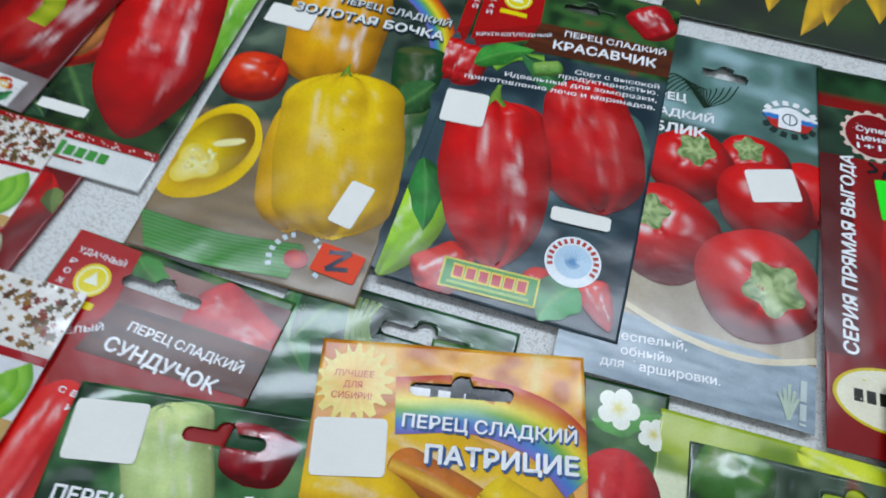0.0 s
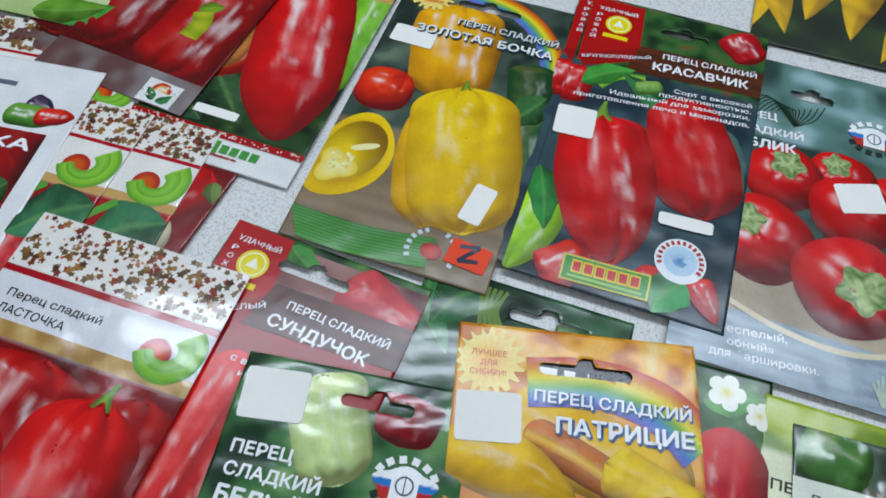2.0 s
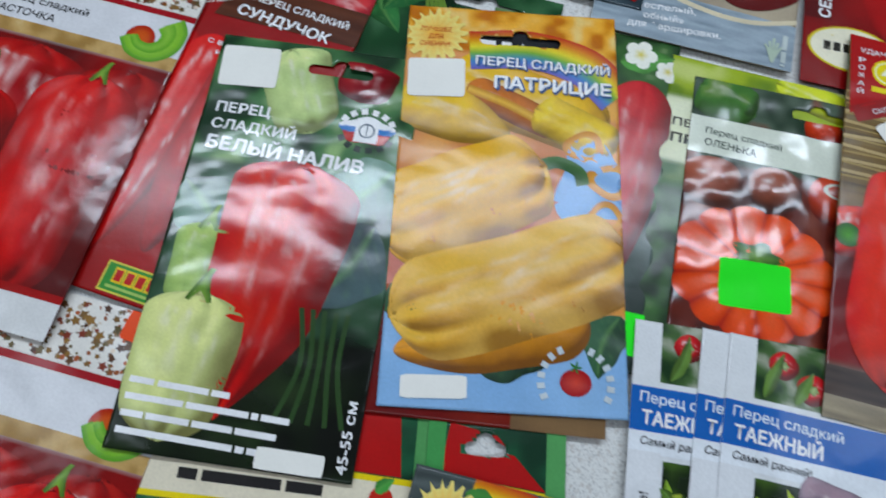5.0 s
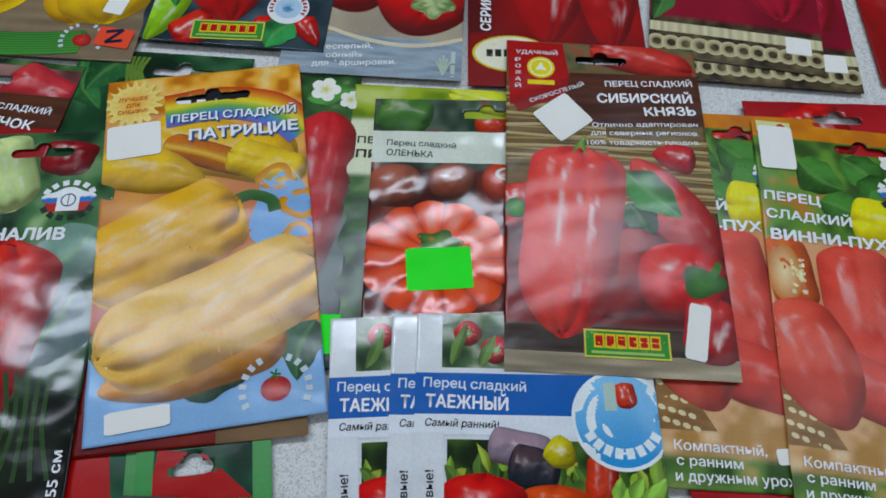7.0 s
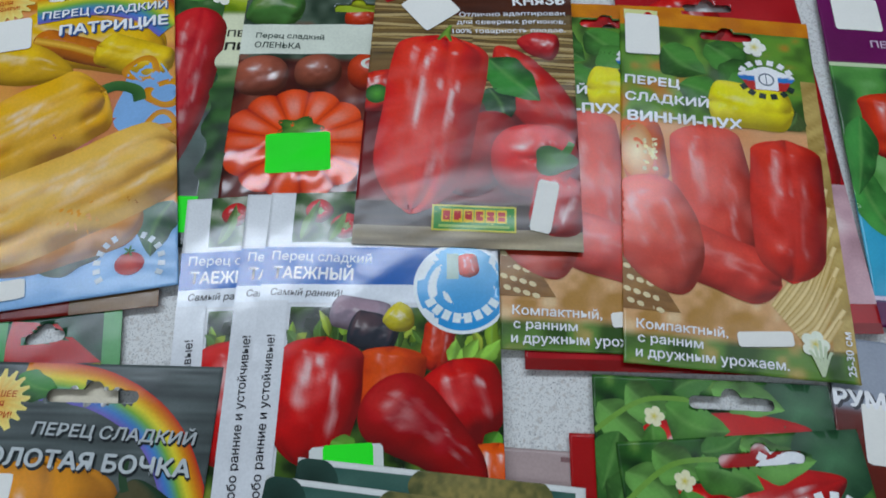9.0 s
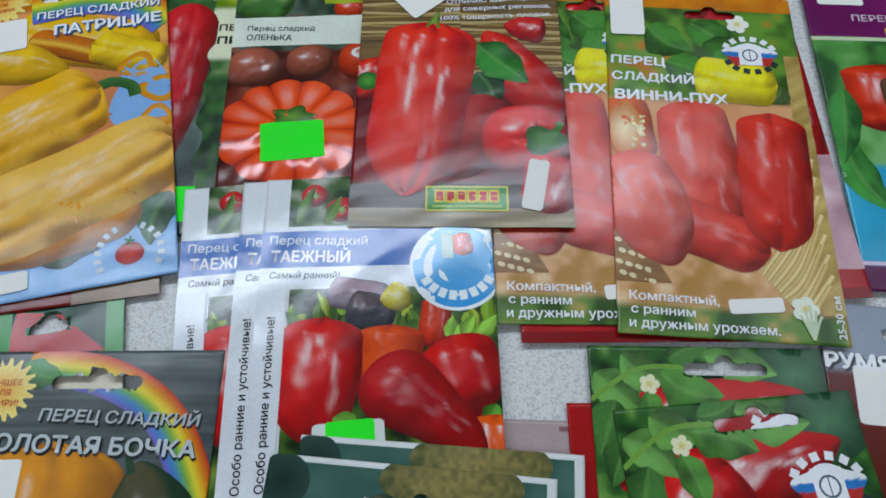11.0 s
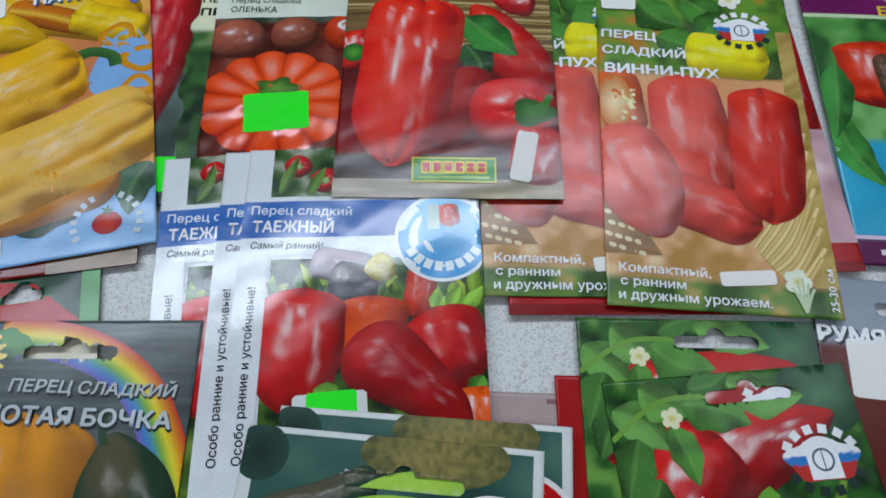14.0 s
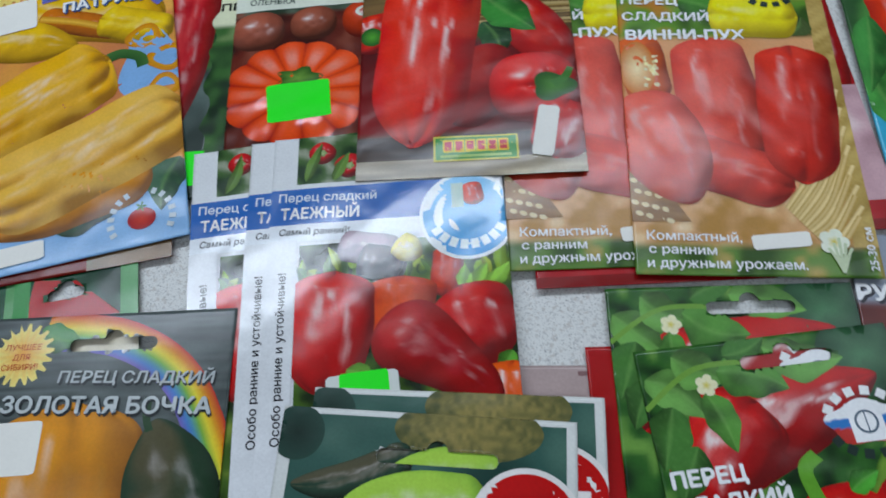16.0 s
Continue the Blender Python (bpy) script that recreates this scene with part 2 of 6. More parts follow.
    def tilted(self, name, p, w, h, turn, rgb, **more):
        """A rectangle of w by h millimetres round the fraction p, turned anticlockwise."""
        m, c, s = self.mm(p), math.cos(radians(turn)), math.sin(radians(turn))
        out = []
        for x, y in ((-w, h), (w, h), (w, -h), (-w, -h)):
            q = m + np.array([x * c - y * s, x * s + y * c]) / 2
            out.append((q[0] / self.w + 0.5, 0.5 - q[1] / self.h))
        return self.quad(name, *out, rgb, **more)

    def label(self, p, w, h, turn=0.0, rgb=None, mat=None, name="blank_sticker", label="blank white paper sticker"):
        """A paper sticker with slightly rounded corners, w by h millimetres."""
        k = 20 if mat is None else 40

        def outline(a):
            return 1 / ((np.abs(np.cos(a)) * 2 / w) ** k + (np.abs(np.sin(a)) * 2 / h) ** k) ** (1 / k)

        return self.polar(name, p, outline, lin("eeece4") if rgb is None else rgb, 1.0, turn, mat or STICKER, 8, 64, 0.0, label, 0.10)

    def polar(self, name, p, radius, rgb, squash=1.0, turn=0.0, mat=None, rings=5, spokes=40, inner=0.0, label="", lift=None):
        """A disc, star or ring: radius in millimetres, or a function of the angle; rgb may be a function of (r, angle)."""
        m = self.mm(p)
        ang, r = np.meshgrid(np.linspace(0, 2 * math.pi, spokes + 1), np.linspace(inner + 1e-4, 1, rings))
        size = radius(ang) if callable(radius) else radius
        x, y = r * size * np.cos(ang), r * size * np.sin(ang) * squash
        c, s = math.cos(radians(turn)), math.sin(radians(turn))
        col = rgb(r, ang) if callable(rgb) else rgb
        return self.sheet(name, m[0] + x * c - y * s, m[1] + x * s + y * c, col, mat, lift, label)

    def sunburst(self, p, radius, teeth=18, outer="f2de86", core="eeac48"):
        self.polar("printed_sunburst", p, lambda a: radius * (0.88 + 0.12 * np.sign(np.sin(a * teeth))), lambda r, a: blend(lin(core), lin(outer), r), spokes=teeth * 4, rings=4)

    def band(self, name, points, width, rgb, taper=0.0):
        """A curved stripe along fractions, width in millimetres; rgb may be a function of (along, across)."""
        pts = np.array([self.mm(p) for p in points])
        k = np.linspace(0, len(pts) - 1, 48)
        i = np.clip(k.astype(int), 0, len(pts) - 2)
        f = (k - i)[:, None]
        get = lambda n: pts[np.clip(n, 0, len(pts) - 1)]
        p0, p1, p2, p3 = get(i - 1), get(i), get(i + 1), get(i + 2)
        line = 0.5 * (2 * p1 + (p2 - p0) * f + (2 * p0 - 5 * p1 + 4 * p2 - p3) * f ** 2 + (3 * p1 - p0 - 3 * p2 + p3) * f ** 3)
        go = np.gradient(line, axis=0)
        go /= np.linalg.norm(go, axis=1)[:, None] + 1e-9
        side = np.stack([-go[:, 1], go[:, 0]], 1)
        along, across = np.meshgrid(np.linspace(0, 1, 48), np.linspace(-1, 1, 5 if width < 8 else 13), indexing="ij")
        half = width / 2 * (1 - taper * along)
        p = line[:, None, :] + side[:, None, :] * (across * half)[..., None]
        col = rgb(along, across) if callable(rgb) else rgb
        return self.sheet(name, p[..., 0], p[..., 1], col)

    def rainbow(self, points, width):
        cols = [lin(c) for c in ("7a6ab8", "4a86c8", "6fb04a", "ecd84a", "e08a2c", "c8372e")]

        def tint(along, across):
            k = (across + 1) / 2 * 5
            i = np.clip(k.astype(int), 0, 4)
            table = np.array(cols)
            f = (k - i)[..., None]
            return table[i] * (1 - f) + table[i + 1] * f

        self.band("printed_rainbow", points, width, tint)

    # printed photographs ---------------------------------------
    def pepper(self, a, b, width, code="c3161b", kind="bell", lobes=3, bend=0.0, shine=1.0, stem=0, seed=1, name="printed_pepper", deep=0.33, fold=1.0, shape=None, soft=0.0):
        """A photographed pepper from its stem end a to its tip b; shape gives the widths at stem, middle and tip and how long both ends are rounded."""
        p, q = self.mm(a), self.mm(b)
        size = np.linalg.norm(q - p)
        go = (q - p) / size
        side = np.array([-go[1], go[0]])
        s, c = np.meshgrid(0.5 - 0.5 * np.cos(np.linspace(0, math.pi, 52)), np.sin(np.linspace(-math.pi / 2, math.pi / 2, 35)), indexing="ij")
        t = s[:, :1]
        w0, w1, w2, e0, e1 = shape or {"bell": (1.0, 1.0, 0.84, 0.16, 0.20), "long": (0.94, 1.0, 0.66, 0.16, 0.48), "horn": (1.0, 0.80, 0.30, 0.20, 0.40), "block": (0.95, 1.0, 0.92, 0.14, 0.16)}.get(kind, (1.0, 1.0, 1.0, 0.5, 0.5))
        prof = w0 * (1 - t) * (1 - 2 * t) + w1 * 4 * t * (1 - t) + w2 * t * (2 * t - 1)
        for x, e in ((t, e0), (1 - t, e1)):
            prof = prof * np.sqrt(np.clip(1 - (1 - np.clip(x / e, 0, 1)) ** 2, 0, 1))
        rs = np.random.RandomState(seed + self.seed * 7)
        ph = rs.uniform(0, 6.28, 4)
        half = width / 2 * prof * (1 + 0.03 * np.sin(6 * t + ph[0]) + 0.015 * np.sin(13 * t + ph[1]))
        drift = 0.16 * np.sin(2.4 * s + ph[2])
        lobe = np.abs(np.cos((c + drift) * math.pi * lobes / 2 + (0 if lobes % 2 else math.pi / 2)))
        drop = 0.0
        if kind in ("bell", "block") and lobes > 1:
            drop = (step(t, 0.6, 1) - step(1 - t, 0.75, 1)) * 0.035 * size * (lobe - 0.6) * (1 - c ** 4)
        pos = p + go * (s * size + drop)[..., None] + side * (c * half + bend * size * 4 * s * (1 - s))[..., None]
        u, v = pos[..., 0], pos[..., 1]
        ends = 0.25 + 0.75 * np.abs(2 * s - 1) ** 1.5
        tall = half * (np.sqrt(np.clip(1 - 0.97 * c ** 2, 0, 1)) + (0.13 * fold * ends * (lobe ** 0.8 - 1) if lobes > 1 else 0))
        tall = tall + width * (0.055 * vnoise(u, v, width * 0.30, seed) + 0.022 * vnoise(u, v, width * 0.13, seed + 2))
        body = np.stack([u, v, tall], -1)
        n = np.cross(np.gradient(body, axis=0), np.gradient(body, axis=1))
        n *= np.sign(n[..., 2:] + 1e-9) / (np.linalg.norm(n, axis=-1, keepdims=True) + 1e-9)
        lit = np.clip(n @ np.array([-0.34, 0.52, 0.78]), 0, 1)
        tone = 0.10 + 1.05 * lit + 0.10 * (vnoise(u, v, 7, seed + 4) - 0.5)
        col = np.minimum(lin(code) * 1.25, 0.85)
        rgb = blend(col * deep * 0.6 * np.array([1.0, 0.80, 0.65]), col, np.clip(tone, 0, 1) ** 0.8)
        rgb = blend(rgb, np.minimum(col * 1.15 + np.array([0.12, 0.03, 0.015]), 0.85), np.clip((tone - 0.80) * 2.2, 0, 0.6))
        # light runs along the lobes in broken streaks
        axis = np.array([go[0], go[1], 0.0])
        round_n = n - (n @ axis)[..., None] * axis * 0.85
        round_n = round_n / (np.linalg.norm(round_n, axis=-1, keepdims=True) + 1e-9)
        along = step(s, 0.04, 0.16) * (1 - step(s, 0.70, 0.95))
        glow = 0.0
        for way, power, amount, from_s, to_s in (((-0.30, 0.22, 0.93), 130, 0.85, 0.08, 0.62), ((0.38, 0.12, 0.92), 170, 0.75, 0.22, 0.86)):
            way = np.array(way) - np.dot(way, axis) * axis * 0.85
            way = way / np.linalg.norm(way)
            gap = step(vnoise(u, v, width * 0.20, seed + 5), 0.25, 0.70)
            glow = glow + amount * np.clip(round_n @ way, 0, 1) ** power * (0.15 + 0.85 * gap) * step(s, from_s, from_s + 0.10) * (1 - step(s, to_s - 0.14, to_s))
        glow = glow + 0.5 * np.clip(n @ np.array([-0.21, 0.32, 0.924]), 0, 1) ** 120 + 0.07 * along * np.clip(n @ np.array([-0.12, 0.16, 0.98]), 0, 1) ** 22
        rgb = blend(rgb, np.array([0.86, 0.80, 0.77]), np.clip(glow * shine, 0, 0.85))
        if soft:
            rgb = blend(rgb, np.minimum(col + np.array([0.10, 0.09, 0.07]), 0.85), soft * step(vnoise(u, v, 11, seed + 9), 0.35, 0.8))
        self.sheet(name, u, v, rgb)
        if stem:
            self.stem(p - go * stem * 0.10, -go, side, stem, seed)

    def stem(self, p, go, side, size, seed):
        """The green stem and its cap."""
        s, c = np.meshgrid(np.linspace(0, 1, 12), np.linspace(-1, 1, 7), indexing="ij")
        half = size * (0.42 * (1 - s) ** 2.2 + 0.13)
        pos = p + go * (s * size - 0.25 * size * (1 - np.cos(c * 4)) * (1 - s) ** 3)[..., None] + side * (c * half + 0.25 * size * s ** 2)[..., None]
        rgb = blend(lin("2d5a1c"), lin("8fb84a"), 0.75 - 0.6 * c ** 2 + 0.4 * (vnoise(pos[..., 0], pos[..., 1], 2, seed) - 0.5))
        self.sheet("printed_stem", pos[..., 0], pos[..., 1], rgb)

    def top_pepper(self, p, radius, code="c4161a", squash=0.92, turn=0.0, seed=1, lobes=4, cap=0.36, dent=(0.0, 0.0)):
        """A round pepper seen on its stem: a lobed dome, dented round a pale green cap that may lie off its middle."""
        col = np.minimum(lin(code) * 1.25, 0.85)

        def tint(r, a):
            x, y = r * np.cos(a), r * np.sin(a)
            d = np.hypot(x - dent[0], y - dent[1]) + (0 if cap or dent != (0.0, 0.0) else 3)
            way = np.arctan2(y - dent[1], x - dent[0])
            lobe = np.abs(np.sin(lobes * way / 2 + seed))
            tall = np.sqrt(np.clip(1.02 - r ** 2, 0, 1)) - 0.24 * np.exp(-(d / 0.30) ** 2) - 0.10 * np.exp(-(lobe / 0.35) ** 2) * np.exp(-d / 0.55)
            tall = tall + 0.05 * vnoise(30 * x, 30 * y, 9, seed)
            body = np.stack([x, y, tall], -1)
            n = np.cross(np.gradient(body, axis=0), np.gradient(body, axis=1))
            n *= np.sign(n[..., 2:] + 1e-9) / (np.linalg.norm(n, axis=-1, keepdims=True) + 1e-9)
            tone = 0.06 + 1.05 * np.clip(n @ np.array([-0.30, 0.56, 0.77]), 0, 1)
            base = blend(col * 0.16, col * 1.06, tone)
            base = blend(base, np.minimum(col * 1.2 + np.array([0.10, 0.035, 0.02]), 0.85), np.clip((tone - 0.85) * 2, 0, 0.5))
            glow = 0.8 * np.clip(n @ np.array([-0.28, 0.36, 0.89]), 0, 1) ** 70 + 0.4 * np.clip(n @ np.array([0.34, 0.22, 0.914]), 0, 1) ** 110 + 0.05 * np.clip(n @ np.array([-0.1, 0.2, 0.975]), 0, 1) ** 20
            return blend(base, np.array([0.86, 0.80, 0.77]), np.clip(glow * (0.5 + 0.7 * vnoise(30 * x, 30 * y, 4, seed + 3)), 0, 0.8))

        self.polar("printed_pepper", p, lambda a: radius * (1 + 0.03 * np.cos(lobes * a + seed)), tint, squash, turn, rings=20, spokes=64)
        if cap:
            at = (p[0] + dent[0] * radius / self.w, p[1] - dent[1] * radius * squash / self.h)
            self.polar("printed_stem", at, lambda a: radius * cap * (1 + 0.16 * np.cos(5 * a + seed)), lambda r, a: blend(lin("bccd92"), lin("54763a"), 0.5 * r + 1.1 * (vnoise(8 * r * np.cos(a), 8 * r * np.sin(a), 1.3, seed) - 0.35)), squash, turn, rings=8, spokes=40)

    def leaf(self, a, b, width, code="2f7a2c", seed=1, rib="8cbf6a"):
        """A photographed leaf with a bent midrib, a wavy edge and one half in shade."""
        p, q = self.mm(a), self.mm(b)
        size = np.linalg.norm(q - p)
        go = (q - p) / size
        side = np.array([-go[1], go[0]])
        rs = np.random.RandomState(seed * 13 + self.seed)
        bow, wave = rs.uniform(-0.14, 0.14), rs.uniform(0, 6.28)
        s, c = np.meshgrid(np.linspace(0, 1, 22), np.linspace(-1, 1, 11), indexing="ij")
        half = width / 2 * np.sin(math.pi * s ** 0.75) ** 0.9 * (1 + 0.07 * np.sin(16 * s + wave + 2 * c))
        pos = p + go * (s * size)[..., None] + side * (c * half + bow * size * np.sin(math.pi * s))[..., None]
        col = lin(code)
        vein = np.exp(-(c / 0.07) ** 2) + 0.30 * np.exp(-(np.sin(15 * s - 5 * np.abs(c)) / 0.22) ** 2)
        lit = 1 if rs.rand() > 0.5 else -1
        tone = 0.70 + 0.28 * lit * np.tanh(4 * c) + 0.7 * (vnoise(pos[..., 0], pos[..., 1], 6, seed) - 0.5) - 0.25 * np.abs(c) ** 4
        rgb = blend(blend(col * 0.30, np.minimum(col * 1.45 + 0.01, 0.8), tone), lin(rib), 0.28 * vein)
        self.sheet("printed_leaf", pos[..., 0], pos[..., 1], rgb)
        self.lay -= 0.5

    def flower(self, p, size, code="eef0e0"):
        self.polar("printed_flower", p, lambda a: size * (0.70 + 0.30 * np.abs(np.cos(2.5 * a)) ** 0.7), lambda r, a: blend(lin("d8c84a"), lin(code), r * 2.2), rings=5, spokes=40)

    def dots(self, name, x0, y0, x1, y1, count, codes, small, large, seed=0, shape=0.6, sides=7, petal=0.0):
        """Many small printed blobs in a rectangle, as one mesh."""
        rs = np.random.RandomState(seed + 31)
        self.lay += 1
        us, vs, cols, faces = [], [], [], []
        for k in range(count):
            m = self.mm((rs.uniform(x0, x1), rs.uniform(y0, y1)))
            r, turn, thin = rs.uniform(small, large), rs.uniform(0, 6.28), rs.uniform(shape, 1)
            col = lin(codes[rs.randint(len(codes))]) * rs.uniform(0.8, 1.15)
            start = len(us)
            for i in range(sides):
                a = 6.283 * i / sides
                x, y = r * (1 - petal * (i % 2)) * math.cos(a), r * (1 - petal * (i % 2)) * thin * math.sin(a)
                us.append(m[0] + x * math.cos(turn) - y * math.sin(turn))
                vs.append(m[1] + x * math.sin(turn) + y * math.cos(turn))
                cols.append(col)
            faces.append(tuple(range(start, start + sides)))
        us, vs = np.clip(us, -self.w / 2, self.w / 2), np.clip(vs, -self.h / 2, self.h / 2)
        k = np.repeat(np.arange(count), sides)
        z = self.rise(us, vs) + 0.06 + 0.011 * self.lay + k * 0.0006
        ob = self.mesh(name, us, vs, z, faces, np.array(cols), self.mat)
        return tagged(ob, kind="stuff")

    # writing -----------------------------------------------------
    def text(self, words, a, b, tall, rgb=None, bold=0.02, lean=0.0, edge=None, name="lettering", under=False):
        """Words along the middle of their line from a to b (fractions), capitals tall millimetres."""
        if edge is not None:
            self.text(words, (a[0] + 0.006, a[1] + 0.004), (b[0] + 0.006, b[1] + 0.004), tall * 1.03, edge, bold + 0.035, lean, under=True)
        data = bpy.data.curves.new("letters", "FONT")
        data.body, data.resolution_u, data.shear = words, 3, lean
        ob = bpy.data.objects.new("letters", data)
        scene.collection.objects.link(ob)
        me = bpy.data.meshes.new_from_object(ob.evaluated_get(bpy.context.evaluated_depsgraph_get()))
        bpy.data.objects.remove(ob)
        pts = np.array([v.co[:2] for v in me.vertices])
        faces = [tuple(f.vertices) for f in me.polygons]
        bpy.data.meshes.remove(me)
        if not len(pts):
            return
        faces = mend_letters(faces, len(pts))
        # a bolder stroke: the letters laid over themselves, slightly shifted
        total, layer = len(pts), np.zeros(len(pts))
        if bold:
            shifts = ((0, 0), (-bold, 0), (bold, 0), (0, -bold), (0, bold))
            faces = [tuple(k + n * total for k in f) for n in range(5) for f in faces]
            layer = np.repeat(np.arange(5), total)
            pts = np.concatenate([pts + np.array(d) for d in shifts])
        p, q = self.mm(a), self.mm(b)
        size = np.linalg.norm(q - p)
        go = (q - p) / size
        side = np.array([-go[1], go[0]])
        x = (pts[:, 0] - pts[:, 0].min()) / np.ptp(pts[:, 0]) * size
        y = (pts[:, 1] / 0.72 - 0.42) * tall
        pos = p + x[:, None] * go + y[:, None] * side
        self.lay += 1
        z = self.rise(pos[:, 0], pos[:, 1]) + (0.13 if under else 0.19) + 0.011 * self.lay + layer * 0.003
        return self.mesh(name, pos[:, 0], pos[:, 1], z, faces, WHITE if rgb is None else rgb, self.mat)

    def bars(self, a, b, tall, rgb=None, words=4, seed=0, name="small_print"):
        """A line of writing too small to read, as plain bars from a to b."""
        rs = np.random.RandomState(seed + 5)
        p, q = self.mm(a), self.mm(b)
        size = np.linalg.norm(q - p)
        go = (q - p) / size
        side = np.array([-go[1], go[0]])
        cut = np.sort(np.r_[0, rs.uniform(0.1, 0.9, words - 1), 1]) * size
        self.lay += 1
        pts, faces = [], []
        for k in range(words):
            s, e = cut[k], cut[k + 1] - 0.22 * tall * 2
            if e - s < 0.5:
                continue
            n = len(pts)
            m = max(1, int((e - s) / 3))
            for i in range(m + 1):
                f = s + (e - s) * i / m
                pts += [p + go * f, p + go * f + side * tall]
            faces += [(n + 2 * i, n + 2 * i + 2, n + 2 * i + 3, n + 2 * i + 1) for i in range(m)]
        if not pts:
            return
        pts = np.array(pts)
        z = self.rise(pts[:, 0], pts[:, 1]) + 0.08 + 0.011 * self.lay
        self.mesh(name, pts[:, 0], pts[:, 1], z, faces, WHITE if rgb is None else rgb, self.mat)


# printed grounds ---------------------------------------------------
def plain(code, other=None, size=30, seed=1):
    def ground(u, v, w, h):
        return blend(lin(code), lin(other or code), vnoise(u, v, size, seed) * (1 if other else 0))
    return ground


def foliage(dark="16301a", mid="3c6b33", light="9fc07a", size=11, seed=1):
    def ground(u, v, w, h):
        n = 0.6 * vnoise(u, v, size, seed) + 0.4 * vnoise(u, v, size * 0.45, seed + 1)
        return blend(blend(lin(dark), lin(mid), step(n, 0.25, 0.6)), lin(light), step(n, 0.60, 0.88) * 0.8)
    return ground


def bands(*stops):
    """Grounds from top to bottom: (fraction down, ground) in order, softly joined."""
    def ground(u, v, w, h):
        f = 0.5 - v / h
        out = np.broadcast_to(stops[0][1](u, v, w, h), (*u.shape, 3))
        for at, other in stops[1:]:
            out = blend(out, other(u, v, w, h), step(f, at - 0.012, at + 0.012))
        return out
    return ground


def fibres(dark, light, size=1.6, turn=0, seed=4):
    """Wood, straw or brushed grain."""
    def ground(u, v, w, h):
        c, s = math.cos(radians(turn)), math.sin(radians(turn))
        a, b = u * c + v * s, -u * s + v * c
        return blend(lin(dark), lin(light), 0.65 * vnoise(a * 0.08, b, size, seed) + 0.35 * vnoise(a * 0.3, b, size * 3, seed + 1))
    return ground


def on(pk, ground):
    """A ground as ink for a shape on the packet."""
    return lambda u, v: ground(u, v, pk.w, pk.h)


# ---- shared printed devices ----
RED, YEL, GRN, CREAM = lin("b3141c"), lin("f0d32e"), lin("2c7a34"), lin("efe9d6")


def farm_corner(pk, low=0.17, side_word=True):
    """Red kite panel in the top left corner with a yellow round emblem and the slogan."""
    pk.quad("printed_panel", (0, 0), (0.30, 0.005), (0.33, low - 0.02), (0.02, low + 0.08), lin("b5161d"))
    pk.quad("printed_panel", (0.02, low + 0.06), (0.33, low - 0.03), (0.50, low - 0.015), (0.06, low + 0.10), lin("9c1219"))
    pk.text("УДАЧНЫЙ", (0.05, 0.045), (0.27, 0.045), 2.6, bold=0.01)
    if side_word:
        for k, letter in enumerate("РОЖАЙ"):
            pk.text(letter, (0.045, 0.075 + 0.024 * k), (0.075, 0.075 + 0.024 * k), 2.4, bold=0.01)
    pk.polar("printed_emblem", (0.18, 0.10), 7.2, lin("e8d42c"))
    pk.polar("printed_emblem", (0.18, 0.10), 6.0, lin("f4efc0"), inner=0.88, rings=2)
    pk.polar("printed_emblem", (0.18, 0.10), 3.6, lin("f6f2d8"), spokes=3, turn=90)
    pk.rect("printed_tag", 0.11, 0.147, 0.25, 0.163, lin("e8d42c"))


def farm_title(pk, y0, y1, top, main, third=None, small=()):
    """Brown wooden title panel with the crop and the variety."""
    pk.quad("title_panel", (0.33, y0), (1, y0 - 0.01), (1, y1 - 0.015), (0.28, y1 + 0.01), on(pk, fibres("3a1a10", "6e3a24", 2.2, 0, pk.seed)))
    pk.text("ПЕРЕЦ СЛАДКИЙ", *top, 3.6)
    pk.text(main[0], *main[1:], 5.4, bold=0.03)
    if third:
        pk.text(third[0], *third[1:], 5.2, bold=0.03)
    for words, a, b in small:
        pk.text(words, a, b, 2.7, bold=0.012)


def farm_badge(pk, p=(0.525, 0.925), w=37, h=12.5, turn=0):
    """Green plate with a yellow border; the maker's word is left as plain red shapes."""
    plate = pk.tilted("maker_badge", p, w, h, turn, lin("d9cf5a"))
    pk.tilted("badge_field", p, w - 1.6, h - 1.6, turn, lin("3c943a")).parent = plate
    c, s = math.cos(radians(turn)), math.sin(radians(turn))
    for k in range(6):
        d = (k - 2.5) * (w - 8) / 6
        at = (p[0] + (d * c - 1.2 * s) / pk.w, p[1] - (d * s + 1.2 * c) / pk.h)
        pk.tilted("badge_block", at, (w - 8) / 6 - 0.4, h * 0.50, turn, lin("e9c83a")).parent = plate
        pk.tilted("badge_block", at, (w - 8) / 6 - 1.7, h * 0.36, turn, lin("c2261c")).parent = plate
    pk.tilted("badge_line", (p[0] + 3.9 * s / pk.w, p[1] + 3.9 * c / pk.h), w - 6, 1.2, turn, lin("a9c86a"), ).parent = plate


